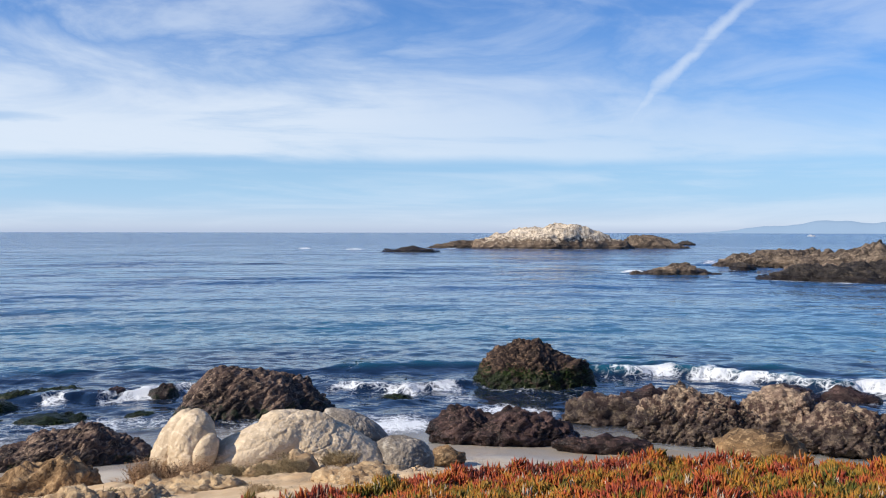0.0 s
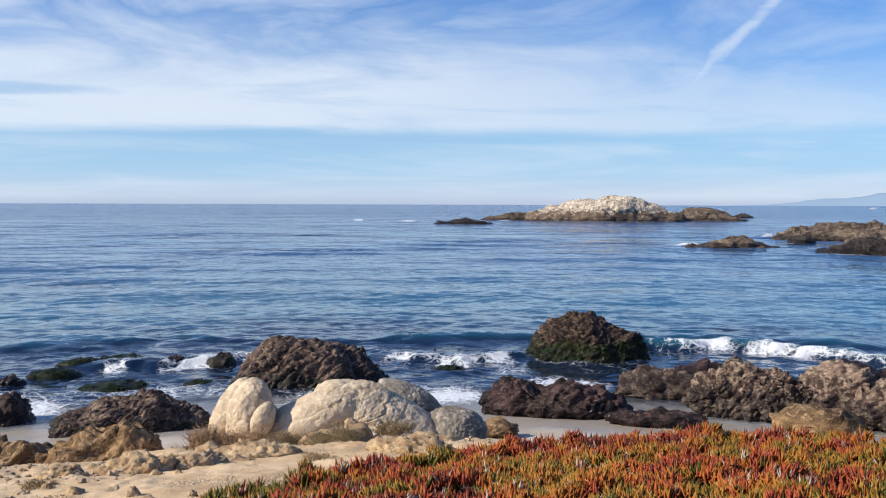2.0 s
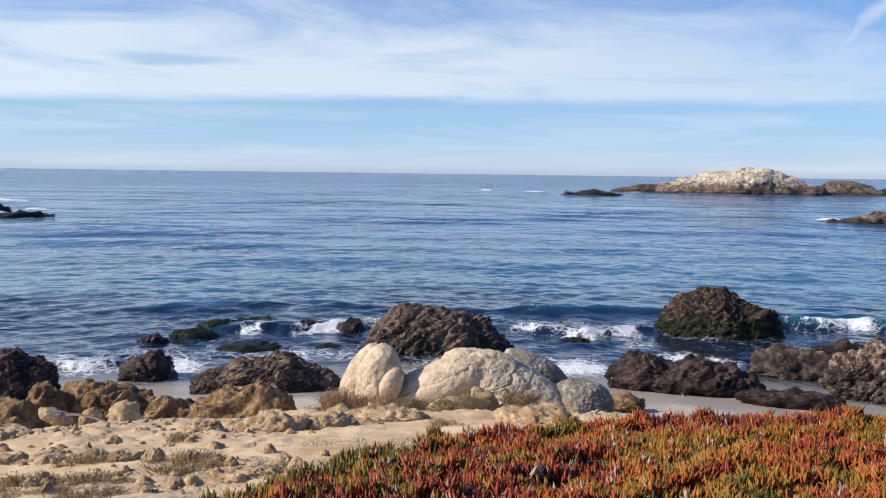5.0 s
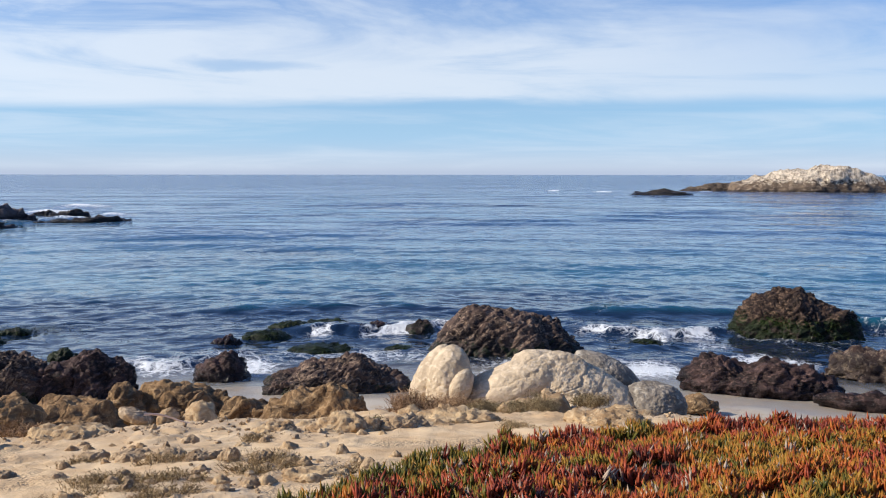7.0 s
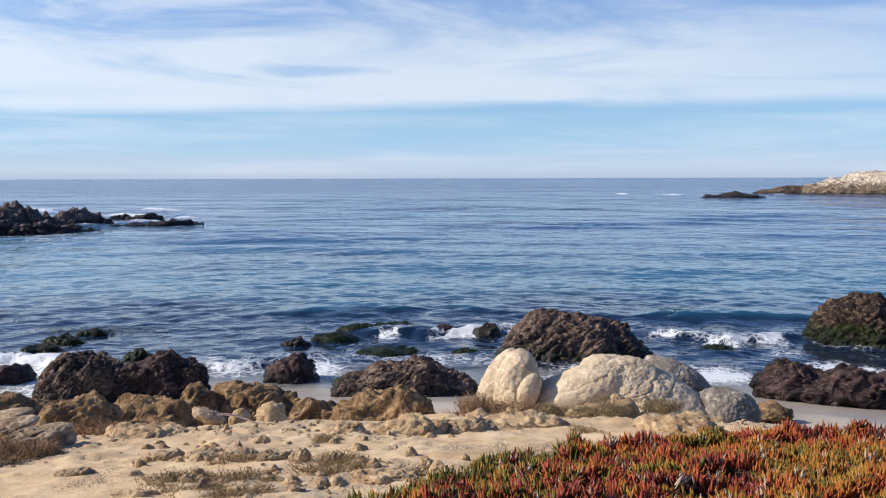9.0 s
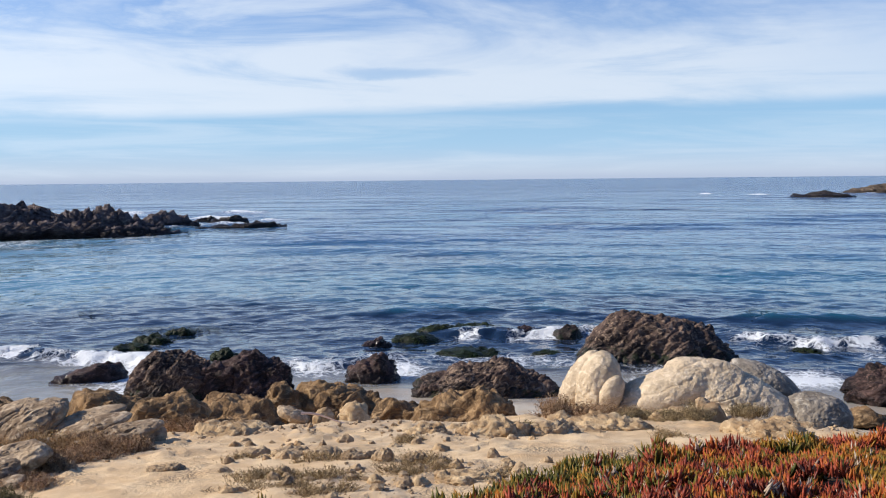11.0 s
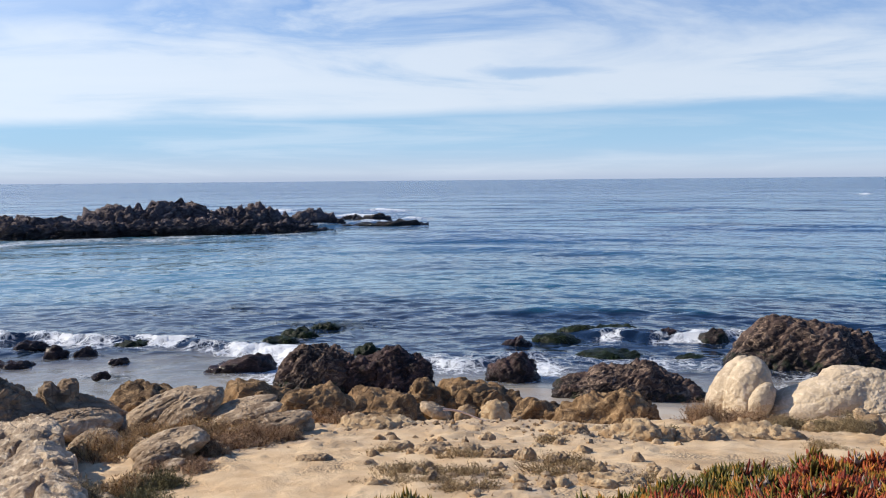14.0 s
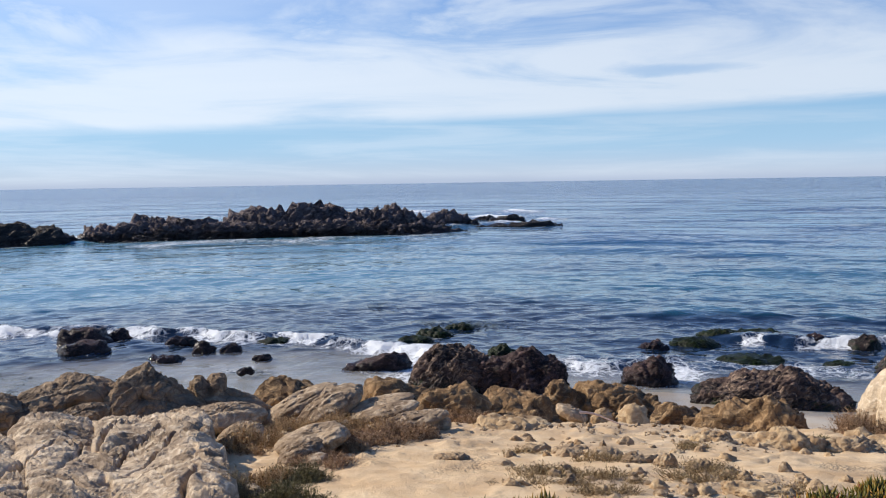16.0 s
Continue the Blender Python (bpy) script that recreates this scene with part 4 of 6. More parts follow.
rock("bluff_ledge", "sand", -0.79, 11.79, 2.96, 3.5, 0.29, ((-0.2, 0.26, 0.34), (0.19, 0.2, 0.22)), 4, 21, "low sandy rock ledge below the granite boulders")
rock("bluff_ledge", "sand", -1.95, 11.97, 2.89, 9.1, 0.29, ((-0.2, 0.37, 0.29), (0.19, 0.34, 0.28)), 4, 22, "low crumbling sandy rock under the pale boulders")
rock("sandstone_ledge", "tan", -3.00, 9.33, 3.47, 18.1, 0.19, ((-0.02, 0.07, 0.19), (0.16, 0.09, 0.15), (-0.13, 0.05, 0.1)), 5, 23, "low crumbling tan sandstone ledge in the sand")
rock("sandstone_ledge", "sand", -2.56, 10.36, 3.34, 14.1, 0.29, ((-0.27, 0.05, 0.21), (0.03, 0.06, 0.22), (0.24, 0.03, 0.13)), 5, 24, "low crumbling tan sandstone ledge in the sand")
rock("sandstone_ledge", "sand", -0.90, 10.47, 3.37, 4.9, 0.29, ((-0.28, 0.08, 0.21), (0.03, 0.11, 0.21), (0.24, 0.04, 0.12)), 5, 25, "low crumbling tan sandstone ledge in the sand")
rock("sandstone_ledge", "tan", -4.90, 7.03, 3.65, 35.5, 0.08, ((-0.05, 0.04, 0.06), (0.05, 0.05, 0.07)), 5, 26, "low crumbling tan sandstone ledge in the sand")
rock("sandstone_ledge", "tan", -4.49, 6.95, 3.69, 33.3, 0.08, ((-0.04, 0.05, 0.08), (0.05, 0.04, 0.07)), 5, 27, "low crumbling tan sandstone ledge in the sand")
rock("sandstone_ledge", "tan", -4.26, 7.11, 3.69, 31.4, 0.12, ((-0.11, 0.03, 0.07), (0.01, 0.05, 0.08), (0.1, 0.03, 0.06)), 5, 28, "low crumbling tan sandstone ledge in the sand")
rock("sandstone_ledge", "tan", -3.89, 7.02, 3.73, 29.3, 0.08, ((-0.05, 0.06, 0.08), (0.05, 0.03, 0.05)), 5, 29, "low crumbling tan sandstone ledge in the sand")
rock("sandstone_ledge", "tan", -3.64, 7.03, 3.74, 27.7, 0.06, ((-0.04, 0.07, 0.05), (0.04, 0.09, 0.05)), 5, 30, "low crumbling tan sandstone ledge in the sand")
rock("sandstone_ledge", "tan", -3.35, 7.01, 3.76, 25.8, 0.07, ((-0.04, 0.08, 0.06), (0.05, 0.07, 0.06)), 5, 31, "low crumbling tan sandstone ledge in the sand")
rock("sandstone_ledge", "sand", -3.39, 8.98, 3.51, 20.7, 0.24, ((-0.22, 0.08, 0.14), (0.0, 0.12, 0.17), (0.22, 0.06, 0.11)), 5, 32, "low crumbling tan sandstone ledge in the sand")
rock("sandstone_ledge", "sand", -3.98, 8.62, 3.52, 25.0, 0.16, ((-0.11, 0.07, 0.13), (0.11, 0.08, 0.12)), 5, 33, "low crumbling tan sandstone ledge in the sand")
rock("sandstone_ledge", "sand", -2.65, 6.49, 3.87, 22.4, 0.15, ((-0.15, 0.03, 0.1), (0.01, 0.03, 0.09), (0.14, 0.03, 0.06)), 5, 34, "low crumbling tan sandstone ledge in the sand")
rock("sandstone_ledge", "tan", -3.78, 5.82, 3.86, 33.6, 0.04, ((0.02, 0.07, 0.04), (-0.01, 0.04, 0.06)), 5, 35, "low crumbling tan sandstone ledge in the sand")
rock("sandstone_ledge", "sand", -6.19, 8.47, 3.37, 36.5, 0.29, ((-0.23, 0.03, 0.18), (0.01, 0.06, 0.18), (0.23, 0.03, 0.16)), 5, 36, "low crumbling tan sandstone ledge in the sand")
rock("sandstone_ledge", "tan", -4.59, 7.11, 3.67, 32.8, 0.11, ((-0.07, 0.03, 0.09), (0.07, 0.04, 0.08)), 5, 37, "low crumbling tan sandstone ledge in the sand")
rock("sandstone_ledge", "tan", -5.13, 6.18, 3.73, 39.8, 0.10, ((-0.06, 0.03, 0.1), (0.06, 0.03, 0.08)), 5, 38, "low crumbling tan sandstone ledge in the sand")
rock("shore_rock", "dark", -9.47, 24.47, 0.30, 21.2, 1.28, ((0.51, 0.75, 0.73), (-0.49, 0.49, 0.76), (-1.34, 0.2, 0.69), (1.36, 0.4, 0.52)), 7, 39, "ridged dark brown rock on the shore")
rock("shore_rock", "dark", -17.48, 21.23, 0.30, 39.6, 0.93, ((-0.25, 1.17, 0.61), (-0.73, 0.91, 0.45), (0.29, 1.05, 0.48), (0.83, 0.67, 0.35)), 7, 40, "brown rough rock block on the shore")
rock("shore_rock", "wet", -15.81, 22.33, 0.25, 35.4, 0.86, ((-0.05, 1.06, 0.64), (0.66, 0.76, 0.57), (-0.54, 0.64, 0.45)), 6, 41, "dark wet rounded rock on the shore")
rock("shore_rock", "wet", -16.30, 21.60, 0.28, 37.1, 0.44, ((-0.25, 0.8, 0.54), (0.29, 0.58, 0.41)), 5, 42, "dark wet rock wedged between two larger ones")
rock("surf_rock", "wet", -21.65, 22.27, 0.05, 44.4, 0.51, ((0.85, 0.55, 0.51), (-0.1, 0.29, 0.62), (-0.7, 0.12, 0.45)), 4, 43, "low dark wet rock tapering into the surf")
rock("surf_rock", "wet", -13.54, 25.40, 0.05, 28.1, 0.64, ((-0.21, 0.63, 0.34), (0.23, 0.8, 0.34), (-0.56, 0.28, 0.27), (0.59, 0.4, 0.2)), 5, 44, "dark pointed wet rock in the white water")
rock("algae_rock", "algae", -12.61, 30.45, 0.00, 22.6, 0.77, ((-0.54, 0.06, 0.58), (-0.07, 0.16, 0.46), (0.62, 0.09, 0.52)), 4, 45, "low rock covered with green seaweed in the surf")
rock("algae_rock", "algae", -15.39, 32.18, 0.00, 25.6, 0.61, ((-0.42, 0.17, 0.46), (-0.06, 0.29, 0.37), (0.49, 0.2, 0.41)), 4, 46, "low rock covered with green seaweed in the surf")
rock("algae_rock", "algae", -15.09, 34.28, 0.00, 23.8, 0.44, ((-0.3, 0.09, 0.33), (-0.04, 0.17, 0.26), (0.35, 0.11, 0.3)), 4, 47, "low rock covered with green seaweed in the surf")
rock("algae_rock", "algae", -11.90, 34.89, 0.00, 18.9, 0.38, ((-0.26, 0.09, 0.28), (-0.04, 0.16, 0.22), (0.3, 0.11, 0.25)), 4, 48, "low rock covered with green seaweed in the surf")
rock("algae_rock", "algae", -10.01, 31.34, -0.00, 17.7, 0.31, ((-0.22, 0.05, 0.23), (-0.03, 0.11, 0.18), (0.25, 0.08, 0.21)), 4, 49, "low rock covered with green seaweed in the surf")
rock("algae_rock", "algae", -28.61, 23.85, 0.00, 50.3, 0.47, ((-0.28, 0.09, 0.35), (-0.03, 0.15, 0.28), (0.33, 0.07, 0.31)), 4, 50, "low rock covered with green seaweed in the surf")
rock("algae_rock", "algae", -23.89, 26.66, 0.00, 41.9, 0.48, ((-0.31, 0.21, 0.36), (-0.03, 0.33, 0.28), (0.38, 0.22, 0.32)), 4, 51, "low rock covered with green seaweed in the surf")
rock("surf_rock", "wet", -34.60, 19.57, 0.03, 60.7, 0.83, ((-0.53, 0.51, 0.74), (0.59, 0.48, 0.42)), 4, 52, "small dark wet rock in the shallow water")
rock("surf_rock", "wet", -32.48, 18.20, 0.03, 60.9, 0.72, ((0.02, 0.4, 1.04),), 4, 53, "small dark wet rock in the shallow water")
rock("surf_rock", "wet", -28.66, 19.07, 0.03, 56.5, 0.44, ((0.01, 0.13, 0.64),), 4, 54, "small dark wet rock in the shallow water")
rock("surf_rock", "wet", -28.99, 20.87, 0.03, 54.3, 0.29, ((0.01, 0.38, 0.42),), 4, 55, "small dark wet rock in the shallow water")
rock("surf_rock", "wet", -28.13, 21.45, 0.03, 52.8, 0.29, ((0.01, 0.25, 0.41),), 4, 56, "small dark wet rock in the shallow water")
rock("surf_rock", "wet", -25.90, 21.06, 0.03, 51.0, 0.22, ((0.01, 0.17, 0.31),), 4, 57, "small dark wet rock in the shallow water")
rock("surf_rock", "wet", -24.12, 18.95, 0.15, 52.0, 0.17, ((0.01, 0.16, 0.25),), 4, 58, "small dark wet rock in the shallow water")
rock("surf_rock", "wet", -34.28, 20.77, 0.03, 58.9, 0.33, ((0.02, 0.38, 0.47),), 4, 59, "small dark wet rock in the shallow water")
rock("surf_rock", "wet", -31.29, 21.49, 0.03, 55.7, 0.46, ((0.01, 0.21, 0.67),), 4, 60, "small dark wet rock in the shallow water")
rock("surf_rock", "wet", -3.91, 42.23, 0.00, 5.3, 0.32, ((-0.20, 0.17, 0.23), (0.05, 0.24, 0.23), (0.27, 0.12, 0.18)), 5, 301, "small dark wet rock awash beyond the surf")
rock("algae_rock", "algae", -24.36, 28.33, 0.00, 40.7, 0.52, ((-0.34, 0.20, 0.38), (0.08, 0.28, 0.38), (0.45, 0.14, 0.30)), 5, 302, "low rock covered with dark green seaweed in the surf")
rock("algae_rock", "algae", -24.76, 30.48, 0.00, 39.1, 0.42, ((-0.27, 0.14, 0.30), (0.06, 0.20, 0.30), (0.36, 0.10, 0.24)), 5, 303, "low rock covered with dark green seaweed in the surf")
rock("algae_rock", "algae", -19.52, 26.20, 0.00, 36.7, 0.35, ((-0.23, 0.32, 0.25), (0.05, 0.45, 0.25), (0.30, 0.23, 0.20)), 5, 304, "weedy rock behind the large shore rocks")
rock("surf_rock", "wet", -16.20, 30.72, 0.00, 27.8, 0.39, ((-0.25, 0.17, 0.28), (0.06, 0.25, 0.28), (0.33, 0.12, 0.22)), 5, 305, "low dark wet rock in the white water")
rock("surf_rock", "wet", -11.98, 34.96, 0.00, 18.9, 0.56, ((-0.36, 0.21, 0.40), (0.08, 0.30, 0.40), (0.48, 0.15, 0.32)), 5, 306, "low dark wet rock beside the large boulder")
rock("algae_rock", "algae", -14.21, 35.48, 0.00, 21.8, 0.70, ((-0.45, 0.15, 0.50), (0.10, 0.22, 0.50), (0.60, 0.11, 0.40)), 5, 307, "low rock covered with green seaweed in the surf")
rock("algae_rock", "algae", -15.34, 34.50, 0.00, 24.0, 0.77, ((-0.50, 0.17, 0.55), (0.11, 0.25, 0.55), (0.66, 0.12, 0.44)), 5, 308, "low rock covered with green seaweed in the surf")
rock("algae_rock", "algae", -4.22, 41.72, 0.00, 5.8, 0.35, ((-0.23, 0.10, 0.25), (0.05, 0.15, 0.25), (0.30, 0.07, 0.20)), 5, 309, "low weedy rock awash in the surf")
rock("algae_rock", "algae", -1.87, 34.70, 0.00, 3.1, 0.35, ((-0.23, 0.10, 0.25), (0.05, 0.15, 0.25), (0.30, 0.07, 0.20)), 5, 310, "low weedy rock awash in the surf")
rock("ochre_rock", "ochre", -8.05, 12.15, 2.63, 33.8, 0.20, ((0.01, 0.35, 0.25),), 5, 61, "ochre lichen-stained rounded rock below the bluff")
rock("ochre_rock", "ochre", -7.47, 12.76, 2.42, 30.6, 0.51, ((-0.2, 0.53, 0.34), (0.2, 0.43, 0.34), (0.49, 0.26, 0.26), (-0.45, 0.46, 0.21)), 6, 62, "long ochre cracked rock below the bluff")
rock("ochre_rock", "ochre", -7.91, 10.74, 2.74, 36.7, 0.45, ((-0.02, 0.35, 0.35), (0.39, 0.28, 0.28), (-0.33, 0.32, 0.19)), 5, 63, "ochre cracked rock with dark shaded clefts")
rock("ochre_rock", "ochre", -8.16, 9.76, 2.96, 40.3, 0.34, ((0.18, 0.37, 0.28), (-0.16, 0.32, 0.29)), 5, 64, "brown and ochre rock at the edge of the bluff")
rock("ochre_rock", "ochre", -6.22, 12.51, 2.46, 26.6, 0.32, ((-0.17, 0.39, 0.27), (0.18, 0.26, 0.27)), 5, 65, "ochre rock with black clefts below the bluff")
rock("ochre_rock", "ochre", -4.98, 12.17, 2.54, 22.4, 0.58, ((0.21, 0.6, 0.33), (-0.22, 0.47, 0.36), (-0.48, 0.31, 0.3), (0.51, 0.46, 0.17)), 6, 66, "large ochre and dark brown rock sloping to the beach")
rock("bluff_rock", "sand", -5.74, 10.33, 3.02, 29.3, 0.18, ((0.0, 0.28, 0.22),), 4, 67, "pale sandy dome of rock on the bluff edge")
rock("bluff_rock", "sand", -6.05, 10.15, 3.04, 31.2, 0.10, ((0.0, 0.19, 0.14),), 4, 68, "small pale sandy rock on the bluff edge")
rock("ochre_rock", "ochre", -12.18, 10.55, 2.29, 49.4, 0.42, ((-0.23, 0.48, 0.37), (0.27, 0.41, 0.28)), 5, 70, "ochre rounded rock at the foot of the bluff")
rock("ochre_rock", "ochre", -11.57, 12.23, 2.21, 43.7, 0.43, ((-0.31, 0.41, 0.27), (0.34, 0.29, 0.27)), 5, 71, "ochre brown rock beyond the grey slabs")
rock("bird_islet", "guano", 36.94, 346.35, 0.00, -6.0, 12.63, ((1.18, 8.62, 13.31), (-13.01, 7.58, 9.83), (12.24, 7.21, 10.24), (20.23, 3.19, 7.17), (-21.15, 4.71, 6.96)), 6, 84, "rocky islet whitened by sea birds, far off shore")
rock("islet_reef", "far", 6.07, 353.38, 0.00, -1.0, 4.36, ((-0.35, 3.0, 5.82), (-5.55, 1.54, 6.23), (5.88, 2.6, 4.16)), 5, 85, "dark rock reef beside the whitened islet")
rock("islet_reef", "far", 76.02, 355.63, 0.00, -12.1, 5.47, ((0.65, 4.5, 4.6), (-7.52, 4.36, 5.4), (4.2, 3.6, 3.2), (7.4, 1.2, 3.6)), 5, 86, "brown rock reef beside the whitened islet")
rock("islet_reef", "farwet", -11.18, 281.70, 0.00, 2.3, 3.69, ((-0.0, 1.59, 3.65), (4.14, 0.94, 3.65), (-4.14, 0.59, 2.98)), 4, 87, "low dark reef awash in the sea")
rock("islet_reef", "farwet", 107.63, 434.15, 0.00, -14.0, 2.10, ((-0.01, 1.76, 4.21),), 4, 88, "low dark reef at the end of the islet")
rock("sea_reef", "far", 32.27, 136.68, 0.00, -13.3, 4.04, ((0.2, 1.45, 0.9), (1.5, 1.5, 0.9), (2.9, 0.55, 1.1), (-1.9, 0.5, 1.3), (-4.6, 0.15, 1.5), (4.6, 0.12, 1.0)), 5, 89, "brown rock reef awash in the bay")
rock("headland", "far", 56.06, 168.94, 0.00, -18.4, 5.20, ((-1.33, 2.55, 3.14), (-5.1, 1.75, 2.3), (-3.4, 2.2, 3.0), (3.78, 2.5, 4.18), (7.42, 3.0, 4.18)), 6, 90, "long low brown rocky headland")
rock("headland", "far", 57.46, 133.79, 0.00, -23.2, 6.67, ((-2.7, 3.0, 2.91), (1.59, 4.0, 3.76), (6.44, 4.2, 4.28), (-5.6, 1.9, 3.42), (-0.18, 2.9, 4.28)), 6, 91, "brown rocky headland above the bay")
rock("headland", "farwet", 49.73, 120.17, 0.00, -22.6, 6.41, ((-4.2, 1.5, 3.6), (-0.02, 1.8, 4.58), (4.42, 1.93, 4.58), (-6.2, 1.1, 2.0), (8.72, 1.6, 3.82)), 6, 92, "dark wet rock shelf at the foot of the headland")
rock("sea_reef", "farwet", 45.86, 151.21, 0.00, -16.9, 1.98, ((-0.01, 1.2, 1.5), (1.3, 0.8, 1.0)), 4, 93, "dark wet rock beside the headland")
rock("rock_island", "isle", -95.75, 63.52, 0.00, 56.5, 2.63, ((-5.5, 1.1, 3.6), (-1.2, 2.0, 3.4), (4.34, 2.6, 3.37), (1.82, 2.3, 4.4)), 6, 94, "long dark rock island with a jagged ridge")
rock("rock_island", "isle", -88.80, 77.68, 0.00, 48.8, 2.96, ((-4.3, 3.31, 2.08), (-2.64, 2.94, 2.36), (1.76, 3.53, 1.94), (4.83, 3.88, 2.63), (7.89, 3.14, 2.08), (-6.66, 2.21, 2.77)), 6, 95, "dark rock island with jagged upright crags")
rock("rock_island", "isle", -84.16, 89.84, 0.00, 43.2, 1.85, ((-0.04, 2.73, 2.89), (-2.93, 2.13, 3.61), (3.18, 1.3, 2.6)), 6, 96, "dark rounded rock island")
rock("rock_island", "isle", -83.96, 100.93, 0.00, 39.8, 1.58, ((-0.09, 1.77, 2.31), (2.6, 0.88, 1.7), (-2.41, 1.11, 2.31)), 5, 97, "dark rock at the end of the island")
rock("rock_shelf", "isle", -86.9, 71.7, 0.00, 50.5, 3.6, ((-15.75, 1.15, 6.92), (-8.34, 1.3, 6.92), (0.63, 1.1, 6.29), (9.27, 1.25, 5.66), (15.49, 0.9, 5.03)), 7, 98, "low dark seaweed-covered rock shelf around the island")
rock("rock_island", "farwet", -101.46, 49.56, 0.00, 64.0, 3.14, ((0.27, 1.85, 2.65), (3.04, 1.45, 2.25), (-2.99, 1.84, 3.32)), 5, 99, "low dark rock off the end of the island")
rock("sea_reef", "farwet", -82.59, 113.22, 0.00, 36.1, 1.32, ((0.83, 0.85, 1.6), (-1.4, 0.6, 2.0)), 4, 100, "low dark rock awash in white water")
rock("sea_reef", "farwet", -73.68, 103.20, 0.00, 35.6, 2.08, ((2.6, 0.5, 2.4), (-2.04, 0.22, 2.6)), 4, 101, "low dark rock awash in white water")
rock("sea_reef", "farwet", -89.68, 116.37, 0.00, 37.6, 0.86, ((0.01, 0.57, 1.73),), 4, 102, "low dark rock awash in white water")
boulder("outcrop_peak", "ochre2", -9.63, 6.18, 3.43, 57.3, ((-0.28, 0.00, 0.12, 48, (0.55, 0.42, 0.20)), (0.25, 0.00, 0.13, -40, (0.48, 0.45, 0.22)), (0.08, -0.15, 0.01, 4, (0.43, 0.50, 0.24)), (0.42, -0.20, 0.08, -29, (0.23, 0.30, 0.16)),), 6, 241, "brown weathered rock peak above the beach")
boulder("outcrop_peak", "ochre2", -9.46, 7.12, 3.33, 53.0, ((0.11, 0.00, 0.04, -20, (0.59, 0.40, 0.16)), (-0.31, -0.05, 0.25, 64, (0.19, 0.28, 0.11)), (-0.09, 0.05, 0.28, 52, (0.18, 0.30, 0.12)), (0.27, -0.20, 0.00, -16, (0.25, 0.30, 0.15)),), 6, 242, "brown weathered rock peak with an ochre crest")
boulder("outcrop_peak", "ochre2", -10.10, 5.35, 3.52, 62.1, ((-0.13, 0.10, 0.11, 20, (0.46, 0.45, 0.17)), (0.35, 0.20, 0.20, -18, (0.36, 0.45, 0.16)), (-0.33, -0.20, -0.12, 4, (0.69, 0.50, 0.26)),), 6, 243, "dark brown weathered rock on the bluff edge")
boulder("outcrop_peak", "ochre2", -8.94, 4.97, 3.71, 60.9, ((0.01, 0.00, -0.03, 18, (0.34, 0.34, 0.15)),), 6, 244, "small brown rounded rock on the outcrop")
boulder("outcrop_peak", "ochre2", -10.29, 4.49, 3.57, 66.4, ((-0.03, 0.00, 0.02, 5, (0.62, 0.50, 0.25)),), 6, 245, "dark brown rounded rock above the beach")
boulder("granite_boulder", "white", -3.57, 13.33, 2.91, 15.0, ((0.06, -0.08, 0.11, 80, (0.55, 0.42, 0.32)), (-0.21, 0.10, 0.17, 62, (0.53, 0.26, 0.19)), (0.32, 0.14, -0.08, 71, (0.32, 0.30, 0.19)),), 6, 201, "tall pale egg-shaped granite boulder with a split flake")
boulder("granite_boulder", "white", -2.00, 13.70, 2.80, 8.3, ((-0.72, -0.08, 0.13, 24, (0.96, 0.50, 0.34)), (0.34, 0.10, 0.07, -25, (1.08, 0.62, 0.42)), (0.01, 0.00, 0.42, 0, (0.43, 0.40, 0.24)), (0.46, -0.32, -0.08, -15, (0.48, 0.36, 0.27)), (-0.44, -0.30, -0.07, 8, (0.48, 0.40, 0.24)),), 7, 205, "large pale granite whaleback of rounded slabs at the bluff edge")
boulder("granite_boulder", "white", -3.27, 13.05, 3.00, 14.1, ((0.01, 0.00, 0.02, 66, (0.29, 0.22, 0.17)),), 5, 203, "small round pale granite boulder against a larger one")
boulder("bluff_rock", "tan", -1.96, 12.90, 3.03, 8.6, ((0.00, 0.00, -0.03, -43, (0.15, 0.14, 0.09)),), 5, 209, "small brown pointed rock beside a dry bush")
boulder("granite_boulder", "grey", -1.39, 14.68, 3.01, 5.4, ((0, 0, 0, -26, (0.58, 0.34, 0.23)),), 6, 210, "grey pitted granite slab leaning behind paler boulders")
boulder("granite_boulder", "grey", -0.66, 13.98, 2.70, 2.7, ((0, 0, 0, -8, (0.48, 0.42, 0.36)),), 6, 211, "grey pitted granite boulder with a dark side")
boulder("granite_slab", "slab", -8.67, 7.63, 3.39, 48.6, ((0, 0, 0, 25, (0.51, 0.34, 0.14)),), 6, 221, "pale grey slanting granite slab with a rounded end")
boulder("granite_slab", "slab", -8.23, 7.67, 3.41, 47.0, ((0, 0, 0, 31, (0.45, 0.42, 0.18)),), 6, 222, "grey slanting granite slab with a shaded face")
boulder("granite_slab", "slab", -7.79, 7.98, 3.44, 44.3, ((0, 0, 0, 14, (0.48, 0.26, 0.08)),), 6, 223, "ribbed pale tan granite slab")
boulder("granite_slab", "slab", -7.44, 7.76, 3.46, 43.8, ((0, 0, 0, 13, (0.42, 0.26, 0.07)),), 6, 224, "ribbed tan granite slab with shrubs along its foot")
boulder("granite_slab", "slab", -6.82, 7.51, 3.42, 42.2, ((-0.06, -0.04, 0.06, 15, (0.49, 0.24, 0.09)), (0.12, 0.10, -0.01, 9, (0.32, 0.20, 0.14)),), 6, 225, "low tan slanting slab over a dark hollow")
boulder("granite_slab", "slab", -6.51, 5.84, 3.74, 48.1, ((0, 0, 0, 16, (0.33, 0.26, 0.09)),), 6, 226, "pale weathered granite slab beside dry shrubs")
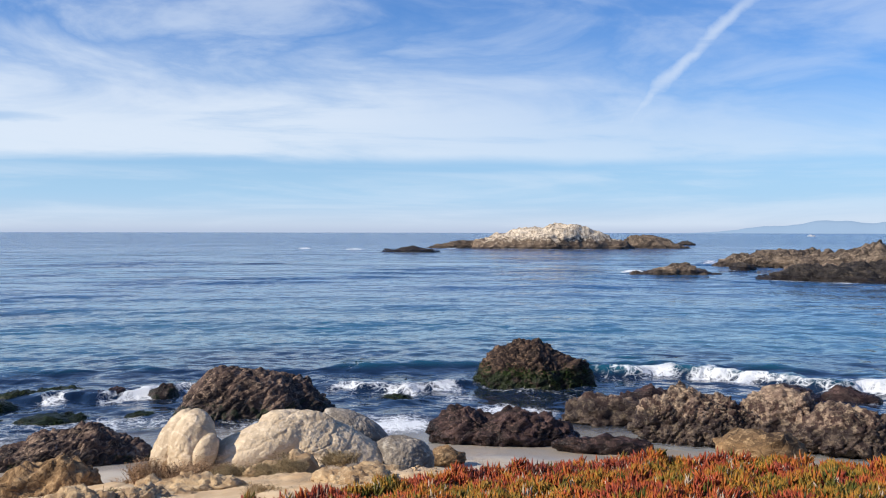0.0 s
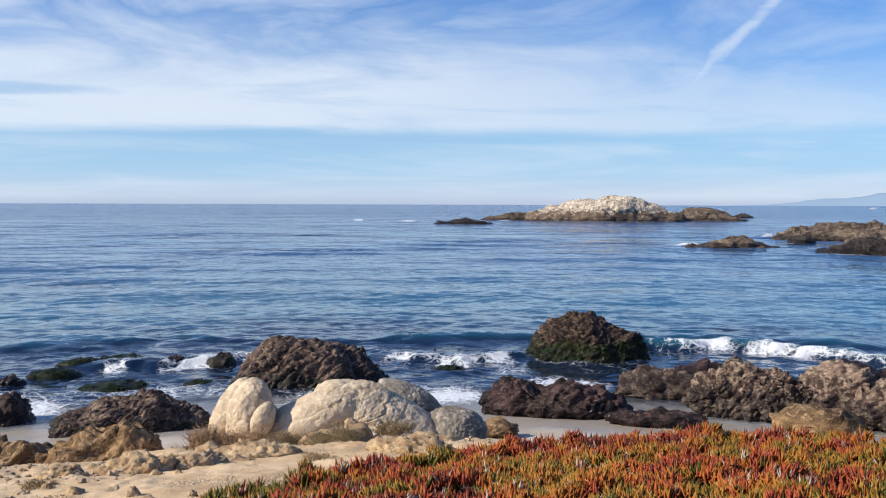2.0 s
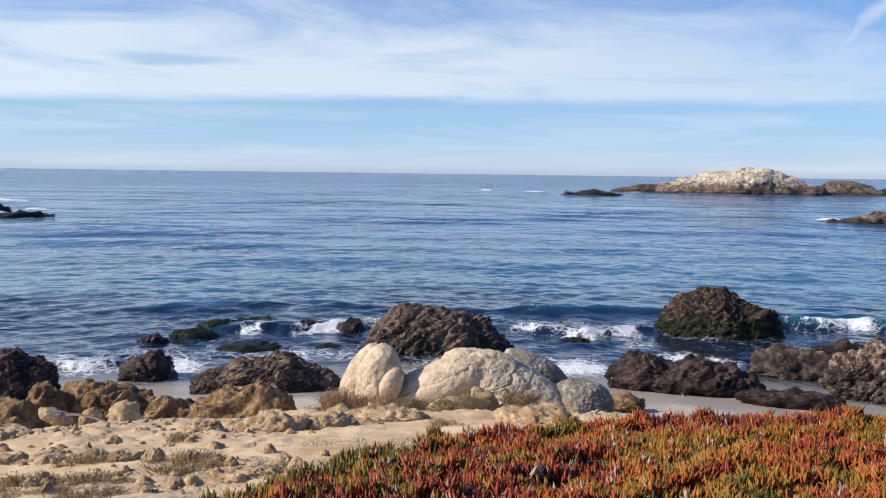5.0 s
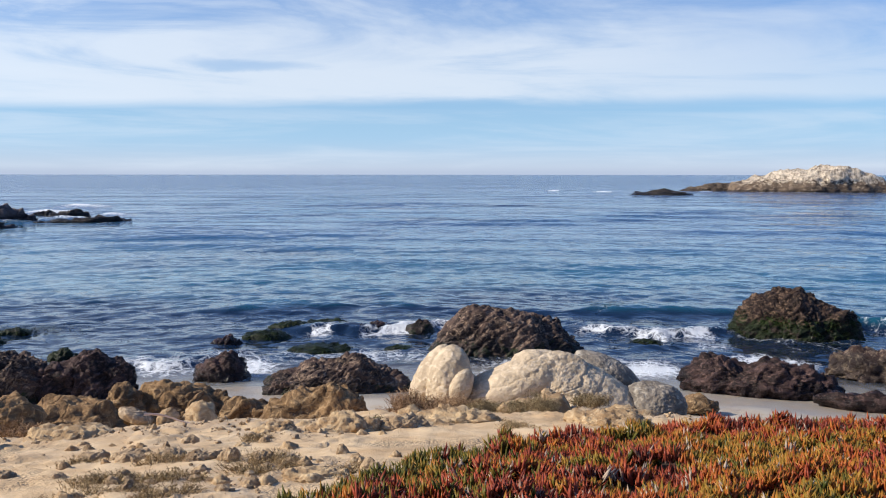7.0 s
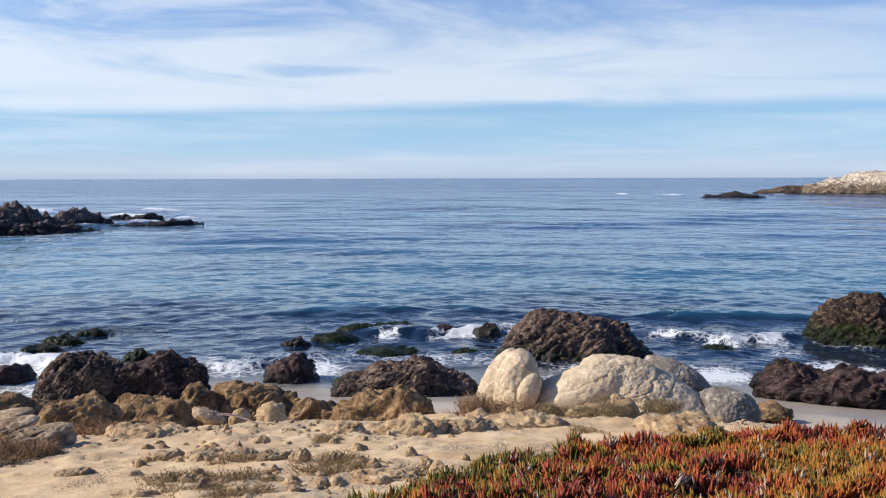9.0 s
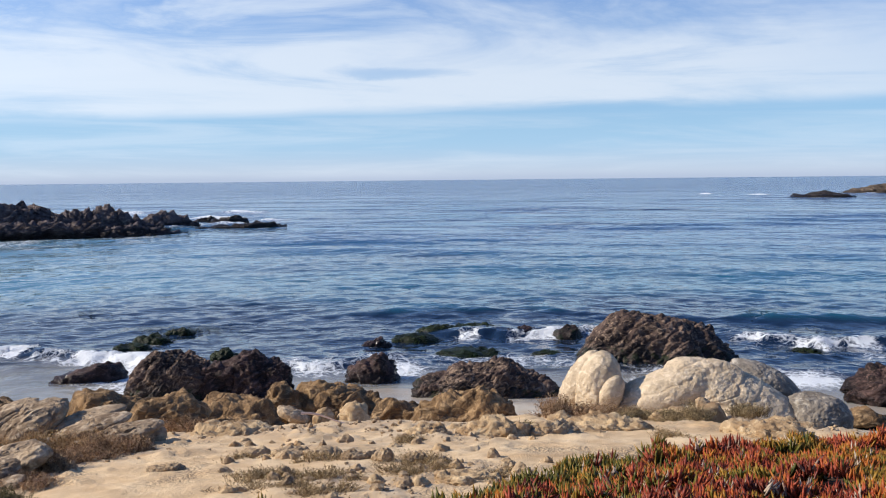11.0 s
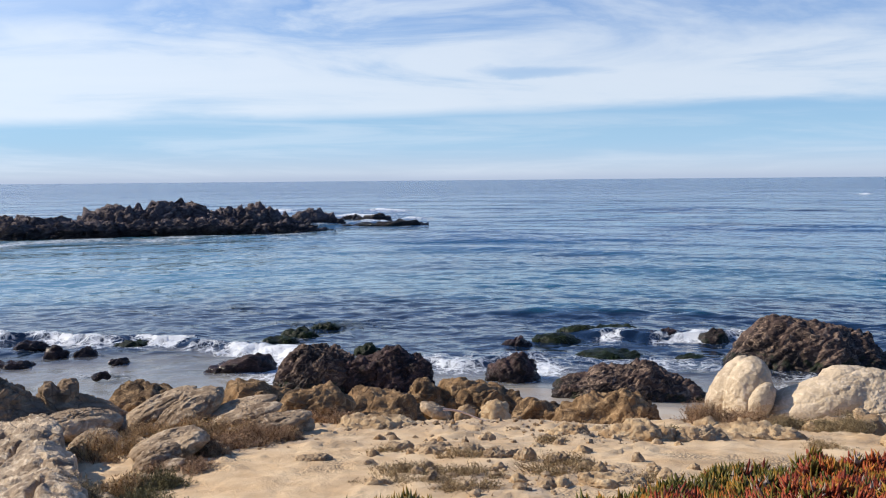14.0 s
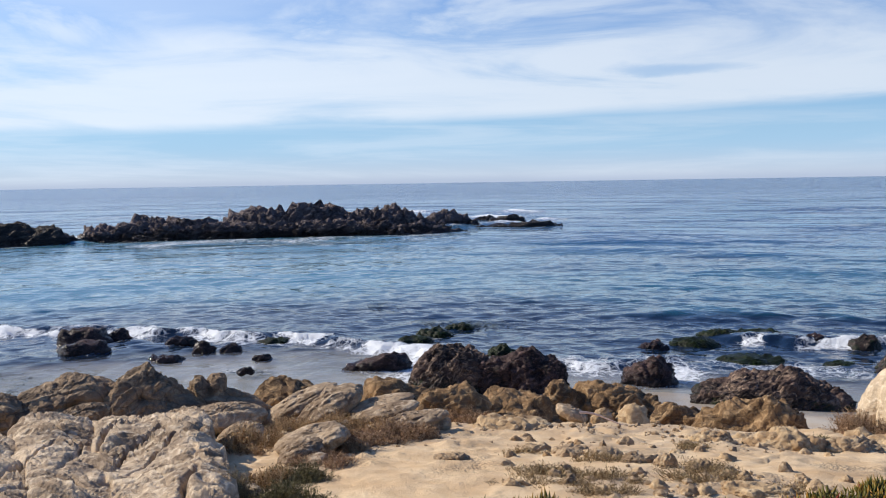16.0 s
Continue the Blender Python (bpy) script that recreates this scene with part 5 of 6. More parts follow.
boulder("granite_slab", "slab", -6.24, 5.84, 3.78, 46.9, ((0, 0, 0, 24, (0.19, 0.20, 0.08)),), 5, 227, "short pale granite slab with a flat top")
boulder("granite_slab", "slab", -6.19, 5.45, 3.75, 48.7, ((0, 0, 0, 22, (0.21, 0.24, 0.09)),), 6, 228, "rounded tan granite slab beside dry shrubs")
boulder("granite_slab", "slab", -5.93, 5.29, 3.74, 48.3, ((0, 0, 0, 21, (0.18, 0.16, 0.05)),), 5, 229, "thin low granite slab in the sand")
boulder("granite_rock", "slab", -8.66, 6.53, 3.46, 53.0, ((0, 0, 0, 2, (0.46, 0.34, 0.15)),), 6, 230, "knobbly pale granite block beside the fissured outcrop")
boulder("granite_rock", "slab", -7.60, 5.94, 3.53, 52.0, ((0, 0, 0, 15, (0.25, 0.30, 0.14)),), 6, 231, "pale weathered granite block beyond a dark cleft")
boulder("granite_rock", "slab", -5.51, 4.06, 3.91, 53.6, ((0, 0, 0, 13, (0.18, 0.18, 0.07)),), 5, 232, "low pale granite rock at the foot of a bush")
boulder("granite_rock", "slab", -5.38, 4.24, 3.87, 51.8, ((0, 0, 0, 20, (0.12, 0.14, 0.05)),), 5, 233, "small pale granite rock at the foot of a bush")
boulder("bluff_rock", "slab", -6.23, 9.71, 3.24, 32.7, ((0.00, 0.00, 0.00, -22, (0.21, 0.17, 0.08)),), 5, 234, "pale tan granite slab leaning among ochre rocks")
pavement(52.4, 59.6, 6.04, 9.73, 3, "large tan fissured granite outcrop with layered cracks")
pavement(58.6, 63.7, 5.73, 9.52, 8, "tan fissured granite outcrop beside the path")
pavement(62.6, 71.7, 5.53, 9.21, 12, "tan fissured granite outcrop with a mossy foot")
build_sea()


def stone(kind, x, y, wide, high):
    """A small loose stone, sunk a little into the sand."""
    seed = int(abs(x * 37 + y * 91) * 10) % 997
    style = {"o": "tan", "s": "sand", "g": "grey"}[kind]
    label = {"o": "small brown stone on the sand", "s": "small pale sandy stone on the bluff", "g": "grey flat stone on the sand"}[kind]
    pts, faces = rock_points(style, wide * 0.42, ((-wide * 0.12, high * 0.68, wide * 0.46), (wide * 0.2, high * 0.45, wide * 0.34)), 4, seed)
    ob = new("stone", mesh_of("stone", pts.tolist(), faces, MATS[style]))
    ob.matrix_world = pose(x, y, height_at(x, y) - 0.02, 0, 0, math.degrees(math.atan2(-x, y)))
    tagged(ob, label, "stone", "stones on the bluff")


def twig_mesh(rnd, count, wide, high, leafy):
    """A low dry bush: bent tapering twigs that fan out from the foot, and small flakes of leaf along them."""
    stems, leaves = ([], [], []), ([], [], [])
    tufts = [(rnd.uniform(0, 2 * math.pi), math.sqrt(rnd.random()), rnd.uniform(0.45, 1.1), rnd.uniform(-0.15, 0.15)) for _ in range(7 + int(wide * 8))]
    for _ in range(count):
        a, r, full, hue = rnd.choice(tufts)
        foot = Vector((math.cos(a) * r * wide * 0.42 + rnd.gauss(0, 0.05), math.sin(a) * r * wide * 0.32 + rnd.gauss(0, 0.05), -0.02))
        a += rnd.gauss(0, 0.9)
        lean = r * rnd.uniform(0.3, 1.1)
        tall = high * (1.0 - 0.5 * r * r) * full * rnd.uniform(0.45, 1.15)
        tip = foot + Vector((math.cos(a) * lean * wide * 0.26, math.sin(a) * lean * wide * 0.22, tall))
        mid = (foot + tip) / 2 + Vector((rnd.uniform(-1, 1), rnd.uniform(-1, 1), rnd.uniform(0, 1))) * wide * 0.05
        t = min(0.95, max(0.05, rnd.uniform(0.1, 0.9) + hue))
        verts, faces, tint = stems
        k = len(verts)
        side = (mid - foot).cross(Vector((rnd.uniform(-1, 1), rnd.uniform(-1, 1), rnd.uniform(-1, 1)))).normalized() * 0.0024
        up = side.cross(tip - foot).normalized() * 0.0024
        for p, s in ((foot, 1.0), (mid, 0.7)):
            verts.extend([p + side * s, p - side * s * 0.5 + up * s * 0.87, p - side * s * 0.5 - up * s * 0.87])
        verts.append(tip)
        for i in range(3):
            j = (i + 1) % 3
            faces.append((k + i, k + j, k + 3 + j, k + 3 + i))
            faces.append((k + 3 + i, k + 3 + j, k + 6))
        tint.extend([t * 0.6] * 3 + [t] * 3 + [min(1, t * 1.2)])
        verts, faces, tint = leaves
        for _ in range(leafy):
            s = rnd.uniform(0.2, 1.0)
            at = mid.lerp(tip, s * 2 - 1) if s > 0.5 else foot.lerp(mid, s * 2)
            out = Vector((rnd.uniform(-1, 1), rnd.uniform(-1, 1), rnd.uniform(-0.1, 1.2))).normalized() * rnd.uniform(0.012, 0.034)
            across = out.cross(Vector((rnd.uniform(-1, 1), rnd.uniform(-1, 1), rnd.uniform(-1, 1)))).normalized() * 0.0028
            k = len(verts)
            verts.extend([at - across * 0.4, at + out * 0.5 - across, at + out, at + out * 0.5 + across])
            faces.append((k, k + 1, k + 2, k + 3))
            tint.extend([min(1, max(0, t + rnd.uniform(-0.25, 0.3)))] * 4)
    return stems, leaves


SHRUB_LABEL = {"heath": "low dark brown dry heath bush on the bluff", "rust": "dry rust-brown bush growing between granite rocks", "straw": "dry straw-coloured tuft at the foot of the boulders",
               "green": "low grey-green bush on the sand", "dry": "low dry grass tuft on the sandy bluff"}


def shrub(style, x, y, z, wide, high):
    rnd = random.Random(int(abs(x * 53 + y * 17) * 100))
    count = int(200 + 1500 * wide * (0.4 if style == "dry" else 1.0))
    stems, leaves = twig_mesh(rnd, count, wide * (1.3 if style == "dry" else 1.15), high * (0.75 if style == "dry" else 0.95), 3 if style == "dry" else 8)
    ob = new("bush" if style != "dry" else "grass_tuft")
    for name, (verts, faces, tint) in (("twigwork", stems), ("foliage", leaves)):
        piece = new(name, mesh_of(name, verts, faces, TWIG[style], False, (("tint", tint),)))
        piece.parent = ob
        tagged(piece, kind="stuff")
    ob.matrix_world = pose(x, y, (z if z > height_at(x, y) + 0.12 else height_at(x, y)) - 0.01, 0, 0, rnd.uniform(-25, 25) + math.degrees(math.atan2(-x, y)))
    tagged(ob, SHRUB_LABEL[style], "bush" if style != "dry" else "grass", "dry bushes on the bluff" if style != "dry" else "dry tufts on the sand")


shrub("heath", -3.45, 11.38, 3.12, 0.75, 0.38)
shrub("heath", -3.12, 11.58, 3.08, 0.75, 0.40)
shrub("straw", -1.93, 11.56, 3.20, 0.53, 0.26)
shrub("straw", -1.28, 11.85, 3.21, 0.31, 0.19)
shrub("straw", -5.33, 4.05, 3.89, 0.24, 0.25)
shrub("green", -4.91, 4.28, 3.91, 0.33, 0.23)
shrub("dry", -4.20, 6.91, 3.71, 0.30, 0.17)
shrub("dry", -3.22, 6.78, 3.79, 0.47, 0.20)
shrub("dry", -4.89, 6.90, 3.65, 0.29, 0.12)
shrub("green", -3.26, 9.41, 3.42, 0.31, 0.17)
shrub("heath", -7.52, 9.35, 3.05, 0.48, 0.21)
shrub("dry", -3.90, 8.08, 3.58, 0.31, 0.09)
shrub("dry", -3.68, 5.81, 3.87, 0.20, 0.11)
shrub("straw", -2.50, 11.45, 3.09, 0.54, 0.20)
shrub("dry", -2.48, 10.26, 3.31, 0.55, 0.18)
shrub("dry", -1.79, 9.69, 3.44, 0.34, 0.12)
shrub("green", -3.08, 9.35, 3.43, 0.31, 0.14)
shrub("dry", -9.07, 18.81, 0.70, 0.97, 0.24)
shrub("heath", -8.47, 11.25, 2.70, 0.33, 0.18)
shrub("rust", -7.98, 6.90, 3.32, 0.50, 0.26)
shrub("rust", -7.43, 6.92, 3.39, 0.40, 0.24)
shrub("rust", -7.07, 7.14, 3.40, 0.60, 0.28)
shrub("heath", -6.52, 6.98, 3.48, 0.50, 0.26)
shrub("rust", -6.96, 5.62, 3.58, 0.45, 0.36)
shrub("heath", -6.23, 6.00, 3.63, 0.42, 0.20)
shrub("heath", -6.31, 6.48, 3.56, 0.45, 0.21)
shrub("heath", -5.80, 5.28, 3.74, 0.40, 0.16)
shrub("green", -5.44, 4.78, 3.82, 0.34, 0.20)
shrub("straw", -5.52, 4.21, 3.86, 0.28, 0.26)
shrub("rust", -5.52, 4.53, 3.83, 0.30, 0.20)
shrub("heath", -6.45, 7.18, 3.47, 0.30, 0.25)
stone("o", -4.11, 7.07, 0.08, 0.07)
stone("o", -3.79, 7.15, 0.18, 0.10)
stone("o", -3.11, 7.05, 0.11, 0.10)
stone("o", -2.83, 7.39, 0.10, 0.14)
stone("s", -2.64, 7.24, 0.11, 0.06)
stone("o", -2.35, 7.32, 0.10, 0.10)
stone("o", -3.17, 8.40, 0.07, 0.04)
stone("s", -2.68, 9.77, 0.35, 0.08)
stone("o", -3.50, 8.67, 0.07, 0.05)
stone("s", -3.96, 9.30, 0.23, 0.13)
stone("g", -11.05, 17.75, 0.73, 0.15)
stone("s", -12.97, 16.96, 0.62, 0.25)
stone("o", -5.48, 7.73, 0.22, 0.05)
stone("o", -4.65, 5.97, 0.12, 0.02)
stone("s", -2.52, 10.36, 0.13, 0.10)
stone("s", -2.27, 11.51, 0.23, 0.18)
stone("s", -1.49, 10.98, 0.19, 0.06)
stone("s", -3.19, 6.86, 0.11, 0.04)
stone("s", -3.11, 6.49, 0.07, 0.02)
stone("s", -2.47, 6.91, 0.08, 0.03)
stone("s", -2.70, 6.20, 0.06, 0.02)
stone("s", -3.01, 9.15, 0.17, 0.11)
stone("s", -7.65, 19.80, 0.37, 0.22)
stone("s", -3.44, 9.62, 0.26, 0.13)
stone("s", -3.33, 10.94, 0.29, 0.14)
stone("s", -3.38, 7.57, 0.16, 0.09)


def strew():
    """Small stones and dry tufts along the trampled hump and the brow of the bluff."""
    rnd = random.Random(77)
    for _ in range(46):
        az = rnd.uniform(18, 37)
        d = rnd.gauss(6.9, 0.28) if rnd.random() < 0.6 else rnd.gauss(8.6, 0.5)
        x, y = plan(az, d)
        if ice_cover(np.array([x]), np.array([y]))[0] > -0.15:
            continue
        wide = rnd.uniform(0.05, 0.15)
        stone(rnd.choice("osos"), float(x), float(y), wide, wide * rnd.uniform(0.6, 1.1))
    for _ in range(9):
        az, d = rnd.uniform(19, 36), rnd.gauss(6.95, 0.25)
        x, y = plan(az, d)
        if ice_cover(np.array([x]), np.array([y]))[0] < -0.15:
            shrub("dry", float(x), float(y), 0.0, rnd.uniform(0.22, 0.4), rnd.uniform(0.09, 0.16))


strew()


# ---- ice plants ----
def build_ice_plants():
    rng = np.random.default_rng(21)
    count = 62000
    az = rng.uniform(-50, 42, count)
    d = np.sqrt(rng.uniform(2.4 ** 2, 11.2 ** 2, count))
    x, y = plan(az, d)
    inside = ice_cover(x, y)
    keep = inside > rng.uniform(-0.05, 0.12, count)
    gaps = fbm(flat3(x, y, 3.2, 2.0), 2)
    keep &= gaps > rng.uniform(-0.36, 0.06, count)
    x, y, d, az, inside = x[keep], y[keep], d[keep], az[keep], inside[keep]
    mound = 0.04 * smooth(inside, 0.0, 0.35) + 0.13 * fbm(flat3(x, y, 2.4, 3.0), 3)
    z = full_height(x, y) + np.maximum(mound, 0) - 0.02
    # colour of each shoot: green near the trodden edge, yellow to red elsewhere
    hue = 0.57 + 0.36 * fbm(flat3(x, y, 0.55, 1.0), 3) + 0.50 * fbm(flat3(x, y, 2.0, 7.0), 3) + rng.normal(0, 0.08, len(x))
    left_side = smooth(az, 4, 14)
    hue += 0.22 * left_side
    leafy = smooth(az + rng.normal(0, 3.0, len(x)), 13, 21) * 0.30 + 0.03 + 0.14 * left_side
    leafy += 0.10 * smooth(d, 7.0, 5.0) + 0.75 * smooth(inside, 0.95, 0.15) * smooth(az, 7, 13) + 0.20 * smooth(fbm(flat3(x, y, 2.8, 12.0), 2), 0.12, 0.35)
    hue = np.where(rng.random(len(x)) < leafy, rng.uniform(0.0, 0.28, len(x)), hue)
    hue = np.clip(hue * 0.9, 0.02, 0.86)
    dead = rng.random(len(x)) < 0.035
    per = 6
    n = len(x) * per
    spin = rng.uniform(0, 2 * np.pi, n)
    lean = np.radians(np.abs(rng.normal(0, 26, n)) + 4)
    size = np.repeat(rng.uniform(0.8, 1.25, len(x)), per) * rng.uniform(0.058, 0.108, n)
    width = size * rng.uniform(0.095, 0.14, n)
    foot = np.stack([np.repeat(x, per) + rng.normal(0, 0.018, n), np.repeat(y, per) + rng.normal(0, 0.018, n), np.repeat(z, per) + rng.uniform(-0.02, 0.02, n)], 1)
    out = np.stack([np.cos(spin), np.sin(spin), np.zeros(n)], 1)
    rise = np.array([0, 0, 1.0])
    way = out * np.sin(lean)[:, None] + rise * np.cos(lean)[:, None]
    bow = rng.normal(0, 0.30, (len(x), 3)) * (1, 1, 0)
    way = way + np.repeat(bow, per, axis=0)
    way /= np.linalg.norm(way, axis=1)[:, None]
    side = np.stack([-np.sin(spin), np.cos(spin), np.zeros(n)], 1)
    front = np.cross(way, side)
    curl = rise * (size * 0.10)[:, None]
    verts = np.zeros((n, 7, 3))
    for row, (along, fat) in enumerate(((0.0, 0.7), (0.5, 1.0))):
        centre = foot + way * (size * along)[:, None] + curl * along * along
        for k in range(3):
            turn = k * 2 * np.pi / 3 + 0.5
            verts[:, row * 3 + k] = centre + (side * math.cos(turn) + front * math.sin(turn)) * (width * fat)[:, None]
    verts[:, 6] = foot + way * size[:, None] + curl
    faces = []
    for r in (0,):
        for k in range(3):
            j = (k + 1) % 3
            faces.append((r * 3 + k, r * 3 + j, r * 3 + 3 + j, r * 3 + 3 + k))
    quads = np.array(faces)[None] + (np.arange(n) * 7)[:, None, None]
    tips = np.array([(3, 4, 6, 6), (4, 5, 6, 6), (5, 3, 6, 6)])[:, :3][None] + (np.arange(n) * 7)[:, None, None]
    shade = np.repeat(np.repeat(hue, per)[:, None] + rng.normal(0, 0.04, n)[:, None], 7, 1)
    red = shade[:, :1] > 0.30
    # Feet of red leaves are darkened: shading for depth, put into their tint.
    shade[:, :3] += np.where(red, 0.20, -0.10)
    shade[:, 6] += np.where(red, -0.06, 0.16)[:, 0]
    shade = np.clip(shade, 0, 0.86)
    shade[np.repeat(dead, per)] = 1.0
    me = mesh_of("ice_plants", verts.reshape(-1, 3).tolist(), quads.reshape(-1, 4).tolist() + tips.reshape(-1, 3).tolist(), ICE_LEAF, True,
                 (("tint", np.clip(shade, 0, 1).ravel()),))
    tagged(new("ice_plants", me), "thick mat of red, orange and green ice plants", "ice plants", kind="stuff")


build_ice_plants()


# ---- gravel ----
def build_gravel():
    """Crumbs of rock strewn over the rough parts of the bluff."""
    rng = np.random.default_rng(5)
    count = 9000
    az = rng.uniform(-8, 66, count)
    d = np.sqrt(rng.uniform(4.8 ** 2, 13.0 ** 2, count))
    x, y = plan(az, d)
    keep = (ice_cover(x, y) < -0.05) & (d < bluff_edge(az) + 0.3) & (rubble(x, y) - 0.08 > rng.uniform(0, 1, count))
    x, y = x[keep], y[keep]
    z = full_height(x, y)
    dirs, tris = ball(1)
    n = len(x)
    size = 0.006 + 0.040 * rng.random(n) ** 4
    pts = dirs[None] * (1 + rng.normal(0, 0.22, (n, len(dirs), 1)))
    pts = pts * (size[:, None, None] * rng.uniform(0.7, 1.3, (n, 1, 3)) * (1, 1, 0.75))
    pts += np.stack([x, y, z + size * 0.25], 1)[:, None]
    faces = (np.array(tris)[None] + (np.arange(n) * len(dirs))[:, None, None]).reshape(-1, 3)
    me = mesh_of("gravel", pts.reshape(-1, 3).tolist(), faces.tolist(), MATS["tan"], False)
    tagged(new("gravel", me), "loose tan gravel and crumbs of rock on the sand", "gravel", kind="stuff")


build_gravel()


# ---- far things ----
def build_hills():
    """A faint hazy ridge of hills beyond the bay."""
    m = bpy.data.materials.new("hazy_hills")
    m.use_nodes = True
    n = Nodes(m.node_tree)
    where = n.add("ShaderNodeNewGeometry").outputs["Position"]
    tone = n.mix(n.noise(where, 0.004, 4), rgb(0.30, 0.42, 0.56), rgb(0.36, 0.48, 0.62))
    shade = n.add("ShaderNodeBsdfDiffuse", {"Color": tone})
    # Distance haze is painted on: mostly flat blue emission over the hill tones.
    glow = n.add("ShaderNodeEmission", {"Color": rgb(0.36, 0.51, 0.72), "Strength": 0.80})
    both = n.add("ShaderNodeMixShader", {0: 0.8, 1: shade.outputs[0], 2: glow.outputs[0]})
    n.put(n.add("ShaderNodeOutputMaterial").inputs[0], both.outputs[0])
    bearings = np.arange(-48, -12, 0.25)
    a = np.radians(bearings)
    high = 52 * smooth(bearings, -13.0, -23) + 16 * fbm(flat3(bearings, bearings * 0, 0.35, 3.0), 4) * smooth(bearings, -13, -19)
    verts, faces = [], []
    for k, (t, h) in enumerate(zip(a, high)):
        for r, z in ((4560, -2.0), (4600, max(h, 0) * 0.7), (4640, max(h, 0)), (4700, -2.0)):
            verts.append((-r * math.sin(t), r * math.cos(t), z))
        if k:
            faces += [(4 * k - 4 + i, 4 * k + i, 4 * k + i + 1, 4 * k - 3 + i) for i in range(3)]
    tagged(new("backdrop_hills", mesh_of("backdrop_hills", verts, faces, m)), "faint blue hazy hills across the bay", "hills", kind="structure")


build_hills()


def plain(name, colour, rough=0.6):
    def build(n, where, up):
        return dict(colour=n.mix(n.noise(where, 6.0, 5), rgb(*[c * 0.85 for c in colour]), rgb(*colour)), rough=rough)
    return surface(name, build)


def part(name, bm, material, parent, label=""):
    me = bpy.data.meshes.new(name)
    bm.to_mesh(me)
    bm.free()
    me.materials.append(material)
    ob = new(name, me)
    ob.parent = parent
    return tagged(ob, label)


def build_boat():
    """A small white motor boat far out on the water."""
    paint, glass = plain("boat_paint", (0.8, 0.8, 0.8), 0.4), plain("boat_window", (0.05, 0.06, 0.08), 0.2)
    boat = new("boat")
    bm = bmesh.new()
    rows = []
    for s in (-1.0, -0.6, 0.0, 0.6, 1.0):
        w = 1.5 * (1 - max(s, 0) ** 2 * 0.96)
        rows.append([bm.verts.new((5 * s, sy * w * k, z)) for sy, k, z in ((-1, 1, 1.3 + 0.5 * max(s, 0)), (-1, 0.7, -0.3), (1, 0.7, -0.3), (1, 1, 1.3 + 0.5 * max(s, 0)))])
    for p, q in zip(rows, rows[1:]):
        for i in range(4):
            bm.faces.new((p[i], p[(i + 1) % 4], q[(i + 1) % 4], q[i]))
    bm.faces.new(rows[0])
    bm.faces.new(rows[-1])
    part("hull", bm, paint, boat)
    bm = bmesh.new()
    bmesh.ops.create_cube(bm, size=1.0, matrix=pose(-0.6, 0, 1.95) @ Matrix.Diagonal((3.4, 2.0, 1.4, 1)))
    bmesh.ops.bevel(bm, geom=bm.edges[:], offset=0.15, segments=2, affect="EDGES")
    part("cabin", bm, paint, boat)
    bm = bmesh.new()
    bmesh.ops.create_cube(bm, size=1.0, matrix=pose(-0.6, 0, 2.15) @ Matrix.Diagonal((3.0, 2.06, 0.5, 1)))
    part("window", bm, glass, boat, "dark cabin window")
    a = radians(-20.7)
    boat.matrix_world = pose(-1450 * math.sin(a), 1450 * math.cos(a), 0, 0, 0, -15)
    tagged(boat, "small white motor boat far out at sea", "boat")


build_boat()


def build_driftwood():
    """A bleached crooked stick lying on the rubble at the brow."""
    wood = plain("bleached_wood", (0.62, 0.46, 0.38), 0.8)
    bm = bmesh.new()
    rnd = random.Random(4)
    rings = []
    for k in range(9):
        s = k / 8
        c = Vector((0.62 * (s - 0.5), 0.03 * math.sin(s * 5), 0.035 * math.sin(s * 4 + 1)))
        r = 0.016 * (1.0 - 0.6 * s) * rnd.uniform(0.9, 1.15)
        rings.append([bm.verts.new(c + Vector((0, math.cos(t) * r, math.sin(t) * r))) for t in [i * math.pi / 3 for i in range(6)]])
    for p, q in zip(rings, rings[1:]):
        for i in range(6):
            bm.faces.new((p[i], p[(i + 1) % 6], q[(i + 1) % 6], q[i]))
    bm.faces.new(rings[0])
    bm.faces.new(rings[-1])
    me = bpy.data.meshes.new("driftwood")
    bm.to_mesh(me)
    bm.free()
    me.materials.append(wood)
    ob = new("driftwood", me)
    x, y = plan(31.0, 11.0)
    ob.matrix_world = pose(x, y, height_at(x, y) + 0.05, 0, 8, 31)
    tagged(ob, "pale pinkish driftwood stick on the bluff edge", "driftwood")


build_driftwood()


